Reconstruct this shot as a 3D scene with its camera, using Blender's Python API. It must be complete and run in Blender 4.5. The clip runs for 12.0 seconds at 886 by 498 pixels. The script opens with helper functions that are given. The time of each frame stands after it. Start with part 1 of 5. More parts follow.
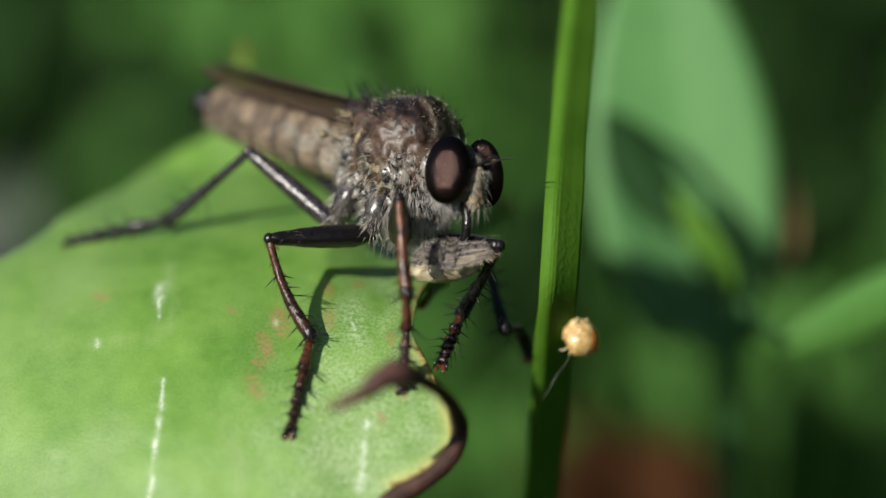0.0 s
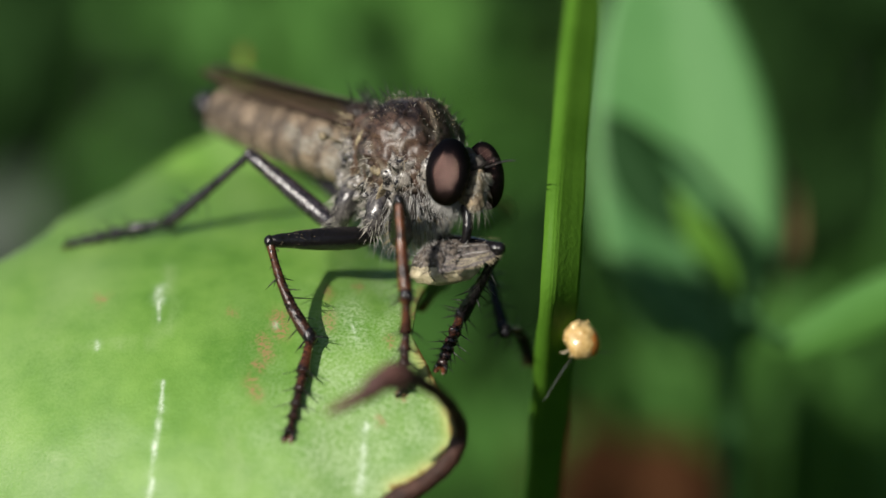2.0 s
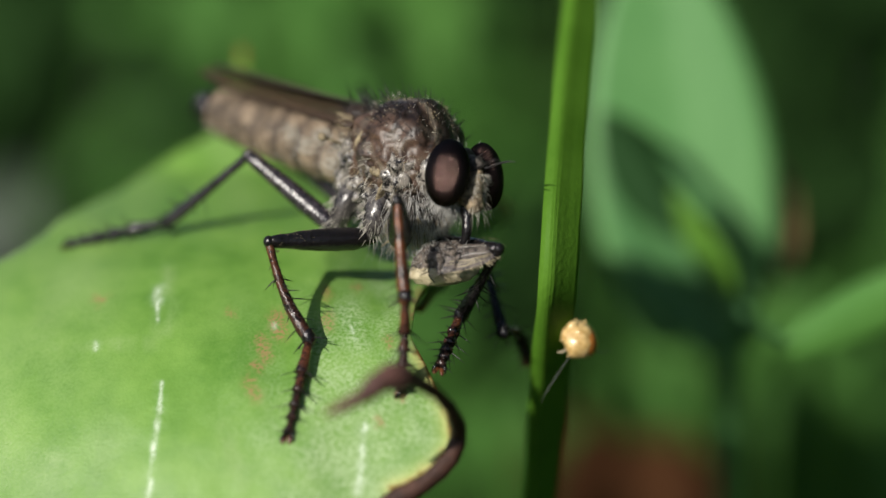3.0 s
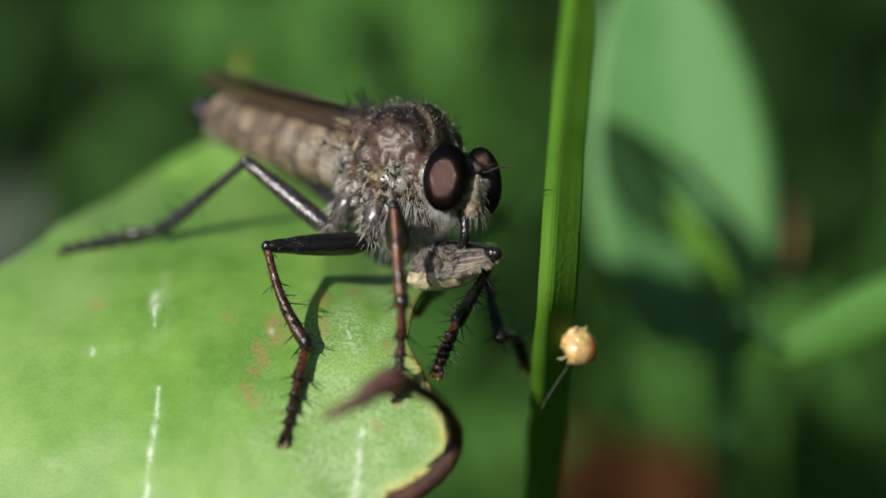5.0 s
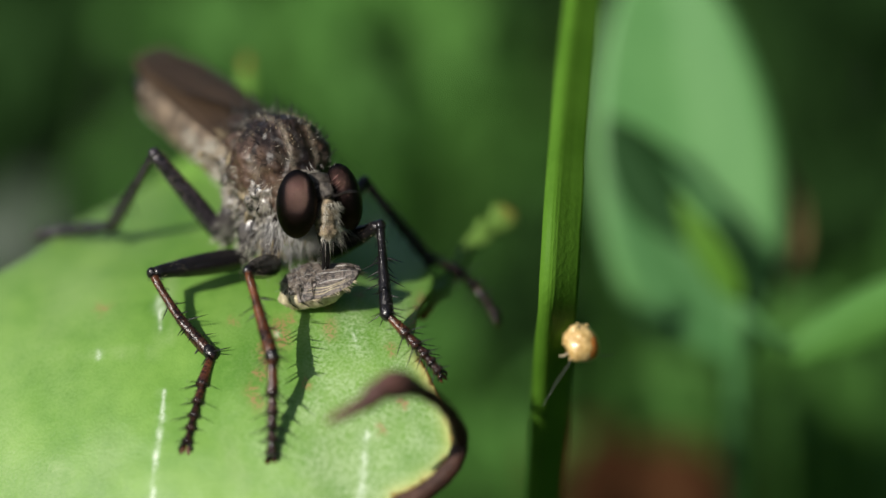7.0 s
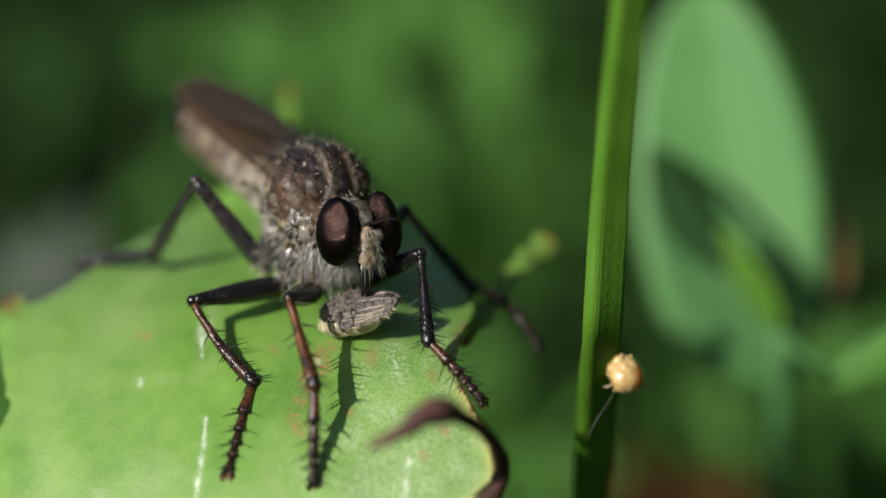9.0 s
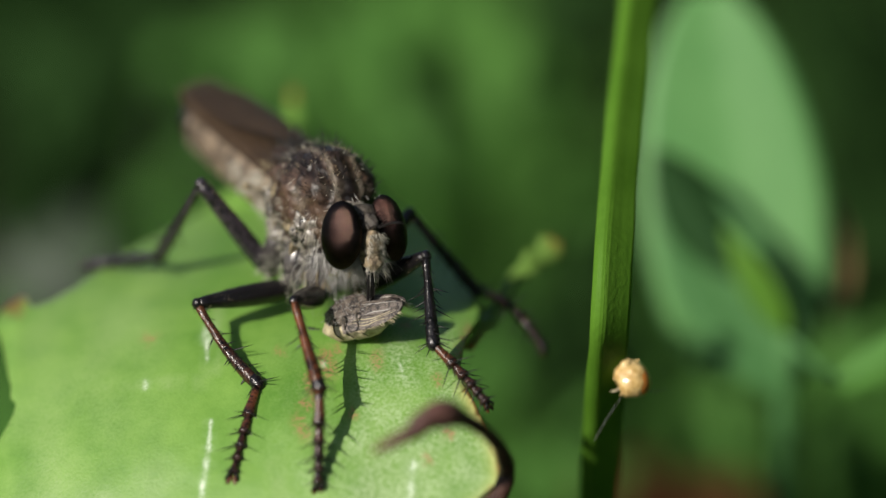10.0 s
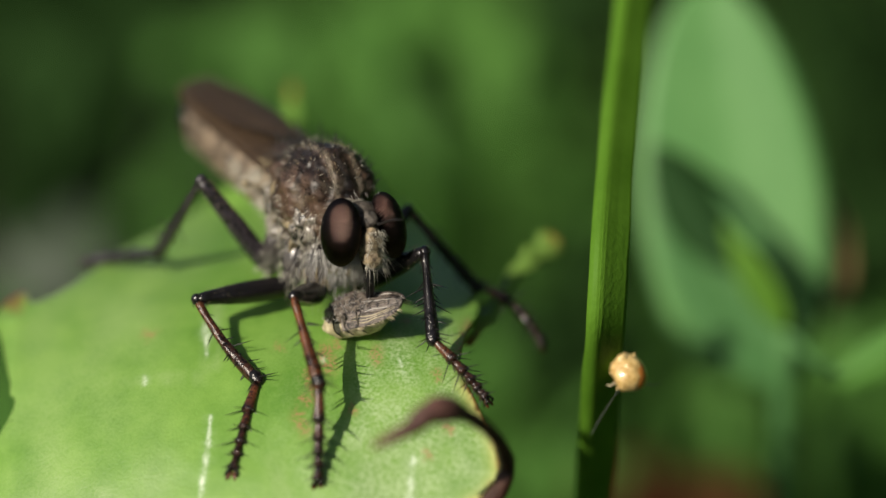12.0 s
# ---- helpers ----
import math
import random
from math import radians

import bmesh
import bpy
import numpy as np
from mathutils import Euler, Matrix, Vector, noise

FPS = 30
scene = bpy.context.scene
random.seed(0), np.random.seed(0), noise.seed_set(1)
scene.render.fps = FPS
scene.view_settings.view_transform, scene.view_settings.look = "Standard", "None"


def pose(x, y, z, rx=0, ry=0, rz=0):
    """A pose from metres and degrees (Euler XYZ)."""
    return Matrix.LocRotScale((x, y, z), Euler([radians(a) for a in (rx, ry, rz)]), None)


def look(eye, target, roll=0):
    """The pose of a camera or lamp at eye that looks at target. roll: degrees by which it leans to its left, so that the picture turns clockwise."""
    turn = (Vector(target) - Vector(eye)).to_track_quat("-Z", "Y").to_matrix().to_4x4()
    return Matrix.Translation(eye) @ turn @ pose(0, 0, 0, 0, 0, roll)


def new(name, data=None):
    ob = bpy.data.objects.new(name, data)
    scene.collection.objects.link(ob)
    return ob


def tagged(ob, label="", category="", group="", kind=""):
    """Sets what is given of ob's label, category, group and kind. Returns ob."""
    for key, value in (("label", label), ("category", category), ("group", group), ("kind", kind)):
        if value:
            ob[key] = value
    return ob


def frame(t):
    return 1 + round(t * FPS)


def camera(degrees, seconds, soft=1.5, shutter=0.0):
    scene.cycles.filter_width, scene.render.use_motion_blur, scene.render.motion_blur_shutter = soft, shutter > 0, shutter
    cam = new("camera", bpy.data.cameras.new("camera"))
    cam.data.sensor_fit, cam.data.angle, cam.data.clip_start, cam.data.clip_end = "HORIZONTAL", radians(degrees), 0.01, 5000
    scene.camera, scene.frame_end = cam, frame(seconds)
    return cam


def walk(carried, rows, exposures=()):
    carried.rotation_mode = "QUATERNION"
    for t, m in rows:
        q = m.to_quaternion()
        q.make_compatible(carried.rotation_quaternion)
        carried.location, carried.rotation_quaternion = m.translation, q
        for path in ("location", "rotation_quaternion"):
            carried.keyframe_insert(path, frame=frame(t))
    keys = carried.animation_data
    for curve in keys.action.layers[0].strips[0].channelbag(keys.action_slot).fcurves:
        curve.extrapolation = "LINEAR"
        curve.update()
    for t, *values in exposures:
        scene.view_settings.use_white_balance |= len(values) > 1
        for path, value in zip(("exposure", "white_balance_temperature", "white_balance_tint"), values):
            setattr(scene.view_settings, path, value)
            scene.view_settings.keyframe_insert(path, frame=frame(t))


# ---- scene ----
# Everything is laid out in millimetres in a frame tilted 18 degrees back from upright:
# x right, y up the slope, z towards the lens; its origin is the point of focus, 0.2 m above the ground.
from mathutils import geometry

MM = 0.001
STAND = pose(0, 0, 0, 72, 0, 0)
GROUND = -0.20


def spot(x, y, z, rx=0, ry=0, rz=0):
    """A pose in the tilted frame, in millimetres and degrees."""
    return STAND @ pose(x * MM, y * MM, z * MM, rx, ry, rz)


# ---- camera: a hand-held macro lens, 122 mm from the fly ----
cam = camera(14.0, 12.0, soft=1.5)
cam.data.dof.use_dof = True
cam.data.dof.focus_distance = 0.1212
cam.data.dof.aperture_fstop = 17.0


def eye_at(x, y, wx, wy, wz):
    turn = Vector((radians(wx), radians(wy), radians(wz)))
    q = Matrix.Rotation(turn.length, 4, turn.normalized()) if turn.length > 1e-9 else Matrix.Identity(4)
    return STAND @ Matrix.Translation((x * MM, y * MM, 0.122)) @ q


walk(cam, [(t, eye_at(*v)) for t, *v in (
    (0, 0, 0, 0, 0, 0),
    (0.5, 0.04, 0.05, -0.026, -0.001, 0.004),
    (1, 0.18, 0.13, -0.043, 0.051, 0.008),
    (1.5, 0.17, 0.21, -0.060, 0.056, 0.064),
    (2, 0.28, 0.11, -0.012, 0.129, 0.033),
    (2.5, 0.29, 0.08, 0, 0.129, 0.006),
    (3, 0.15, 0.32, -0.100, 0.047, 0.049),
    (5, 0.57, 0.04, 0.109, 0.194, -0.055),
    (5.5, 0.18, 0.39, -0.042, 0.025, -0.035),
    (6, 0.59, 0.31, 0.023, 0.269, -0.041),
    (6.5, 0.68, 0.39, -0.126, 0.190, -0.264),
    (7, 1.13, 0.36, -0.005, 0.538, -0.236),
    (7.5, 1.29, 0.20, 0.178, 0.810, -0.241),
    (9.5, 1.22, -0.16, 0.710, 1.312, -0.265),
    (10, 1.14, -0.04, 0.667, 1.283, -0.200),
    (10.5, 1.01, -0.20, 0.732, 1.221, -0.227),
    (11, 1.10, -0.35, 0.779, 1.251, -0.212),
    (11.5, 1.04, -0.17, 0.672, 1.228, -0.115),
    (12, 1.06, -0.20, 0.669, 1.237, -0.265),
)], ((0, 0.03, 6500, 10), (7.5, 0.03, 6500, 10), (9.5, 0.02, 6620, 10), (11, 0.02, 6850, 10), (12, 0.02, 7100, 10)))

# ---- daylight: a sun over the viewer's left shoulder, clear sky ----
SUN_TO = Vector((-0.545, -0.672, 0.527)).normalized()
world = bpy.data.worlds.new("sky")
scene.world = world
world.use_nodes = True
sky = world.node_tree.nodes.new("ShaderNodeTexSky")
sky.sky_type, sky.sun_disc = "NISHITA", False
sky.sun_elevation, sky.sun_rotation = math.asin(SUN_TO.z), math.atan2(SUN_TO.x, SUN_TO.y)
world.node_tree.links.new(sky.outputs[0], world.node_tree.nodes["Background"].inputs[0])
world.node_tree.nodes["Background"].inputs[1].default_value = 0.08
sun = new("sun", bpy.data.lights.new("sun", "SUN"))
sun.data.energy, sun.data.angle, sun.data.color = 5.0, radians(0.53), (1.0, 0.95, 0.86)
sun.matrix_world = look(SUN_TO, (0, 0, 0))


# ---- materials ----
def node(nt, kind, **values):
    n = nt.nodes.new(kind)
    for key, v in values.items():
        n.inputs[key].default_value = v
    return n


def surface(name, dark, light, size=0.5, fine=0.08, rough=0.6, bump=0.02, metal=0.0, spec=0.4, through_light=0.0,
            stains=(), wide=0.6, coat=0.0, islands=0.0, swirl=0.0, grain_share=0.3):
    """A procedural material: two colours mixed by noise of `size` mm, grain of `fine` mm with relief `bump` mm.
    stains: vertex mask, colour and, if wanted, the span of grain that it takes; through_light: the share of light that passes a thin leaf."""
    m = bpy.data.materials.new(name)
    m.use_nodes = True
    nt = m.node_tree
    bsdf, out = nt.nodes["Principled BSDF"], nt.nodes["Material Output"]
    place = nt.nodes.new("ShaderNodeTexCoord")
    big = node(nt, "ShaderNodeTexNoise", Scale=1000.0 / size, Detail=4.0, Roughness=0.6, Distortion=swirl)
    small = node(nt, "ShaderNodeTexNoise", Scale=1000.0 / fine, Detail=3.0, Roughness=0.6)
    for n in (big, small):
        nt.links.new(place.outputs["Object"], n.inputs["Vector"])
    ramp = nt.nodes.new("ShaderNodeMapRange")
    ramp.inputs["From Min"].default_value, ramp.inputs["From Max"].default_value = 0.5 - wide / 3, 0.5 + wide / 3
    blend = nt.nodes.new("ShaderNodeMath")
    blend.operation = "MULTIPLY_ADD"
    blend.inputs[1].default_value = grain_share
    shift = nt.nodes.new("ShaderNodeMath")
    shift.operation = "MULTIPLY_ADD"
    shift.inputs[1].default_value = 1 - grain_share
    shift.inputs[2].default_value = 0.0
    nt.links.new(big.outputs[0], shift.inputs[0])
    nt.links.new(small.outputs[0], blend.inputs[0])
    nt.links.new(shift.outputs[0], blend.inputs[2])
    nt.links.new(blend.outputs[0], ramp.inputs["Value"])
    mix = nt.nodes.new("ShaderNodeMix")
    mix.data_type = "RGBA"
    mix.inputs["A"].default_value, mix.inputs["B"].default_value = (*dark, 1), (*light, 1)
    for sock in mix.inputs:
        if sock.identifier == "A_Color":
            sock.default_value = (*dark, 1)
        if sock.identifier == "B_Color":
            sock.default_value = (*light, 1)
    nt.links.new(ramp.outputs[0], mix.inputs[0])
    colour = mix.outputs[2]
    if islands:
        geo = nt.nodes.new("ShaderNodeNewGeometry")
        vary = nt.nodes.new("ShaderNodeHueSaturation")
        amount = nt.nodes.new("ShaderNodeMapRange")
        amount.inputs["To Min"].default_value, amount.inputs["To Max"].default_value = 1 - islands, 1 + islands
        nt.links.new(geo.outputs["Random Per Island"], amount.inputs["Value"])
        nt.links.new(amount.outputs[0], vary.inputs["Value"])
        nt.links.new(colour, vary.inputs["Color"])
        colour = vary.outputs[0]
    for mask, tint, *span in stains:
        att = nt.nodes.new("ShaderNodeAttribute")
        att.attribute_name = mask
        grain = nt.nodes.new("ShaderNodeMath")
        grain.operation = "MULTIPLY"
        broken = nt.nodes.new("ShaderNodeMapRange")
        broken.inputs["From Min"].default_value, broken.inputs["From Max"].default_value = span or (0.30, 0.52)
        nt.links.new(small.outputs[0], broken.inputs["Value"])
        nt.links.new(att.outputs["Fac"], grain.inputs[0])
        nt.links.new(broken.outputs[0], grain.inputs[1])
        over = nt.nodes.new("ShaderNodeMix")
        over.data_type = "RGBA"
        nt.links.new(grain.outputs[0], over.inputs[0])
        nt.links.new(colour, over.inputs[6])
        over.inputs[7].default_value = (*tint, 1)
        colour = over.outputs[2]
    nt.links.new(colour, bsdf.inputs["Base Color"])
    bsdf.inputs["Roughness"].default_value, bsdf.inputs["Metallic"].default_value = rough, metal
    bsdf.inputs["Specular IOR Level"].default_value = spec
    bsdf.inputs["Coat Weight"].default_value, bsdf.inputs["Coat Roughness"].default_value = coat, 0.12
    if bump:
        relief = node(nt, "ShaderNodeBump", Distance=bump * MM, Strength=1.0)
        nt.links.new(small.outputs[0], relief.inputs["Height"])
        nt.links.new(relief.outputs[0], bsdf.inputs["Normal"])
    if through_light:
        back = nt.nodes.new("ShaderNodeBsdfTranslucent")
        tone = nt.nodes.new("ShaderNodeMix")
        tone.data_type, tone.blend_type = "RGBA", "MULTIPLY"
        tone.inputs[0].default_value = 1.0
        tone.inputs[7].default_value = (1.6, 1.5, 0.5, 1)
        nt.links.new(colour, tone.inputs[6])
        nt.links.new(tone.outputs[2], back.inputs["Color"])
        both = nt.nodes.new("ShaderNodeMixShader")
        both.inputs[0].default_value = through_light
        nt.links.new(bsdf.outputs[0], both.inputs[1])
        nt.links.new(back.outputs[0], both.inputs[2])
        nt.links.new(both.outputs[0], out.inputs[0])
    return m


def film_of(name, colour, share, rough=0.3):
    """A thin film (wing membrane, silk): `share` of the light passes straight through."""
    m = surface(name, colour, [c * 1.6 for c in colour], 0.9, 0.1, rough, 0.01, spec=0.5)
    nt = m.node_tree
    clear = nt.nodes.new("ShaderNodeBsdfTransparent")
    both = nt.nodes.new("ShaderNodeMixShader")
    both.inputs[0].default_value = share
    nt.links.new(nt.nodes["Principled BSDF"].outputs[0], both.inputs[1])
    nt.links.new(clear.outputs[0], both.inputs[2])
    nt.links.new(both.outputs[0], nt.nodes["Material Output"].inputs[0])
    return m


# The second stain paints small sun glints on the leaf as whitish flecks.
LEAF = surface("leaf_green", (0.112, 0.262, 0.036), (0.210, 0.390, 0.074), 2.3, 0.105, 0.45, 0.018, spec=0.35, through_light=0.2, wide=0.46, grain_share=0.12,
               stains=(("pale", (0.30, 0.44, 0.165), 0.1, 0.6), ("glints", (0.58, 0.71, 0.45), 0.36, 0.80), ("scar", (0.72, 0.82, 0.66)), ("yellow", (0.60, 0.64, 0.24), 0.2, 0.4),
                       ("spot", (0.40, 0.22, 0.11), 0.40, 0.60), ("rust", (0.34, 0.12, 0.03), 0.2, 0.4)))
STREAKED = surface("streaked_grey", (0.008, 0.006, 0.008), (0.22, 0.18, 0.155), 0.20, 0.05, 0.28, 0.05, wide=0.18, spec=0.8, swirl=1.4)
CURL = surface("dry_brown", (0.010, 0.005, 0.004), (0.10, 0.042, 0.028), 0.7, 0.1, 0.5, 0.08, wide=0.5)
CURL_TIP = surface("dry_tip", (0.03, 0.014, 0.012), (0.20, 0.095, 0.08), 1.3, 0.1, 0.55, 0.05, wide=0.5)
BLADE = surface("grass_green", (0.072, 0.185, 0.014), (0.115, 0.265, 0.026), 2.5, 0.2, 0.6, 0.03, spec=0.15, through_light=0.3)
BACK_LEAF = surface("back_leaf_green", (0.088, 0.248, 0.071), (0.138, 0.33, 0.104), 6, 0.4, 0.45, 0.03, through_light=0.2)
# Leaf green darkened to carry the shade lying on the young leaves.
SHADED_LEAF = surface("shaded_leaf_green", (0.012, 0.048, 0.013), (0.030, 0.085, 0.022), 6, 0.4, 0.6, 0.03, spec=0.2, through_light=0.15)
MID_LEAF = surface("mid_leaf_green", (0.055, 0.170, 0.050), (0.095, 0.24, 0.080), 6, 0.4, 0.5, 0.03, spec=0.3, through_light=0.15)
YOUNG_LEAF = surface("young_leaf_green", (0.07, 0.19, 0.018), (0.115, 0.26, 0.028), 4, 0.4, 0.45, 0.03, through_light=0.2)
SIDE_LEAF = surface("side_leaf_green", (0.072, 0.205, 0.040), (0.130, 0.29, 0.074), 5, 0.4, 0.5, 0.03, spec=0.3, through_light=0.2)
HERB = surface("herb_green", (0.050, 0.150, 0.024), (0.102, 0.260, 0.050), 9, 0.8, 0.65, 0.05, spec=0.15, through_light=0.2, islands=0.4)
# The herb green again, with shade put into its darker colour.
HERB_SHADED = surface("herb_shaded_green", (0.012, 0.037, 0.008), (0.029, 0.072, 0.017), 9, 0.8, 0.8, 0.05, spec=0.08, through_light=0.1, islands=0.3)
LITTER = surface("litter_brown", (0.030, 0.0125, 0.005), (0.060, 0.025, 0.010), 5, 0.8, 0.8, 0.1, spec=0.05)
STRAWY = surface("litter_ochre", (0.15, 0.10, 0.035), (0.23, 0.155, 0.06), 8, 0.8, 0.7, 0.1)
GREY_LEAF = surface("grey_leaf", (0.050, 0.075, 0.050), (0.10, 0.125, 0.090), 8, 0.8, 0.6, 0.05, through_light=0.1)
SOIL = surface("soil", (0.006, 0.009, 0.003), (0.017, 0.025, 0.008), 14, 2.0, 0.95, 1.0, spec=0.05)
CUTICLE = surface("thorax_dusted", (0.009, 0.005, 0.004), (0.105, 0.064, 0.044), 0.7, 0.06, 0.37, 0.016, wide=0.32, swirl=0.8, spec=0.45,
                  stains=(("stripe", (0.007, 0.005, 0.005)), ("dust", (0.36, 0.32, 0.25))))
PLEURA = surface("pleura_grey", (0.007, 0.006, 0.007), (0.25, 0.225, 0.195), 0.42, 0.08, 0.27, 0.012, wide=0.2, swirl=1.0, spec=0.6)
HEAD = surface("head_dark", (0.010, 0.008, 0.008), (0.10, 0.085, 0.07), 0.25, 0.06, 0.4, 0.05, wide=0.35)
COXA = surface("coxa_grey", (0.010, 0.008, 0.010), (0.12, 0.108, 0.10), 0.4, 0.08, 0.22, 0.010, spec=0.6, wide=0.35, swirl=0.8)
GOLD = surface("golden_dust", (0.04, 0.028, 0.016), (0.38, 0.31, 0.19), 0.22, 0.06, 0.45, 0.05, wide=0.4)
FACE = surface("face_dust", (0.04, 0.028, 0.018), (0.40, 0.31, 0.20), 0.22, 0.05, 0.45, 0.06, wide=0.35)
ABDOMEN = surface("abdomen_beige", (0.026, 0.019, 0.014), (0.30, 0.225, 0.155), 0.8, 0.09, 0.6, 0.03, wide=0.3, swirl=0.8)
BAND = surface("abdomen_dark", (0.014, 0.010, 0.008), (0.16, 0.12, 0.09), 0.9, 0.09, 0.6, 0.03, wide=0.4)
BLACK = surface("black_chitin", (0.003, 0.0025, 0.003), (0.012, 0.010, 0.011), 0.2, 0.11, 0.20, 0.030, spec=0.5)
LEG_GREY = surface("leg_grey", (0.005, 0.0045, 0.006), (0.045, 0.036, 0.044), 0.16, 0.11, 0.25, 0.018, spec=0.75, wide=0.25)
LEG_RED = surface("leg_russet", (0.008, 0.004, 0.003), (0.150, 0.050, 0.019), 0.5, 0.11, 0.23, 0.028, spec=0.45, wide=0.35)
LEG_DARK_RED = surface("leg_dark_russet", (0.004, 0.003, 0.004), (0.040, 0.017, 0.012), 0.16, 0.11, 0.22, 0.032, spec=0.5, wide=0.2, stains=(("russet", (0.145, 0.048, 0.020), 0.36, 0.66),))
EYE = surface("eye_brown", (0.037, 0.023, 0.020), (0.042, 0.026, 0.023), 0.4, 0.05, 0.13, 0, metal=1.0)
HAIR_PALE = surface("pale_hair", (0.40, 0.37, 0.31), (0.70, 0.66, 0.56), 0.3, 0.05, 0.4, 0)
HAIR_SILVER = surface("silver_hair", (0.26, 0.25, 0.24), (0.64, 0.62, 0.58), 0.3, 0.05, 0.4, 0)
HAIR_GOLD = surface("golden_hair", (0.30, 0.22, 0.10), (0.60, 0.47, 0.25), 0.3, 0.05, 0.4, 0)
HAIR_DULL = surface("dull_golden_hair", (0.20, 0.15, 0.09), (0.46, 0.38, 0.24), 0.3, 0.05, 0.4, 0)
HAIR_BLACK = surface("black_bristle", (0.008, 0.007, 0.007), (0.02, 0.018, 0.018), 0.3, 0.05, 0.35, 0)
STRAW = surface("straw_pale", (0.26, 0.21, 0.12), (0.66, 0.58, 0.40), 0.3, 0.06, 0.5, 0.03, wide=0.45)
PREY = surface("prey_grey", (0.016, 0.012, 0.013), (0.19, 0.155, 0.125), 0.22, 0.05, 0.4, 0.05, wide=0.3, swirl=1.2)
WING = film_of("wing_brown", (0.078, 0.050, 0.030), 0.12, 0.5)
VEIN = surface("wing_vein", (0.030, 0.018, 0.012), (0.060, 0.036, 0.024), 0.4, 0.06, 0.5, 0)
SPRIG = surface("sprig_green", (0.062, 0.18, 0.030), (0.125, 0.29, 0.060), 5, 0.6, 0.65, 0.05, spec=0.15, through_light=0.2)
SEED = surface("seed_gold", (0.42, 0.25, 0.07), (0.76, 0.56, 0.26), 0.35, 0.09, 0.35, 0.04, coat=0.5, wide=0.45)
SEED_RED = surface("seed_amber", (0.34, 0.11, 0.02), (0.50, 0.20, 0.04), 0.4, 0.08, 0.35, 0.02, coat=0.5)
SILK = film_of("silk", (0.55, 0.57, 0.53), 0.5)


# ---- mesh tools, in millimetres ----
def part(name, bm, material, parent=None, label="", smooth=True, m=None):
    me = bpy.data.meshes.new(name)
    bmesh.ops.scale(bm, vec=(MM, MM, MM), verts=bm.verts)
    bm.to_mesh(me)
    bm.free()
    for p in me.polygons:
        p.use_smooth = smooth
    for mm in material if isinstance(material, (list, tuple)) else (material,):
        me.materials.append(mm)
    ob = new(name, me)
    ob.parent = parent
    if m is not None:
        ob.matrix_basis = m
    if label:
        tagged(ob, label)
    return ob


def thing(name, m, label, category, group="", kind=""):
    ob = new(name)
    ob.matrix_basis = m
    ob.empty_display_size = 0.002
    return tagged(ob, label, category, group, kind)


def blob(bm, c, r, turn=(0, 0, 0), seg=20, rough=0.0, size=1.0):
    """An egg of radii r round c, roughened by noise."""
    m = Matrix.LocRotScale(Vector(c), Euler([radians(a) for a in turn]), Vector(r))
    made = bmesh.ops.create_uvsphere(bm, u_segments=seg, v_segments=max(6, seg * 2 // 3), radius=1.0, matrix=m)["verts"]
    if rough:
        for v in made:
            n = (v.co - Vector(c)).normalized()
            v.co += n * rough * noise.noise(v.co / size + Vector((3.1, 7.7, 1.3)))
    return made


def tube(bm, pts, radii, n=10, flat=1.0):
    """A closed tube through pts with a radius at each; flat squeezes it along its second side."""
    pts = [Vector(p) for p in pts]
    side = None
    rings = []
    for i, p in enumerate(pts):
        d = (pts[min(i + 1, len(pts) - 1)] - pts[max(i - 1, 0)]).normalized()
        if side is None:
            side = d.orthogonal().normalized()
        side = (side - d * side.dot(d)).normalized()
        other = d.cross(side)
        rings.append([bm.verts.new(p + radii[i] * (math.cos(a) * side + flat * math.sin(a) * other))
                      for a in (2 * math.pi * k / n for k in range(n))])
    for a, b in zip(rings, rings[1:]):
        for k in range(n):
            bm.faces.new((a[k], a[(k + 1) % n], b[(k + 1) % n], b[k]))
    bm.faces.new(rings[0][::-1])
    bm.faces.new(rings[-1])
    return bm


def hair(bm, base, way, length, r=0.012, bend=(0, 0, 0)):
    """One tapering bristle: a three-sided spike with a bend in it."""
    base, way, bend = Vector(base), Vector(way).normalized(), Vector(bend)
    a = way.orthogonal().normalized()
    b = way.cross(a)
    rings = []
    for f, w in ((0, 1.0), (0.5, 0.7)):
        c = base + way * length * f + bend * length * f * f
        rings.append([bm.verts.new(c + r * w * (math.cos(k * 2.0944) * a + math.sin(k * 2.0944) * b)) for k in range(3)])
    tip = bm.verts.new(base + way * length + bend * length)
    for k in range(3):
        j = (k + 1) % 3
        bm.faces.new((rings[0][k], rings[0][j], rings[1][j], rings[1][k]))
        bm.faces.new((rings[1][k], rings[1][j], tip))


def spline(points, steps, closed=False):
    """Catmull-Rom through the points."""
    pts = [Vector(p) for p in points]
    n = len(pts)
    out = []
    for i in range(n if closed else n - 1):
        p = [pts[(i + k) % n] if closed else pts[min(max(i + k, 0), n - 1)] for k in (-1, 0, 1, 2)]
        for s in range(steps):
            f = s / steps
            out.append(0.5 * (2 * p[1] + (p[2] - p[0]) * f + (2 * p[0] - 5 * p[1] + 4 * p[2] - p[3]) * f * f
                              + (3 * p[1] - p[0] - 3 * p[2] + p[3]) * f ** 3))
    if not closed:
        out.append(pts[-1])
    return out


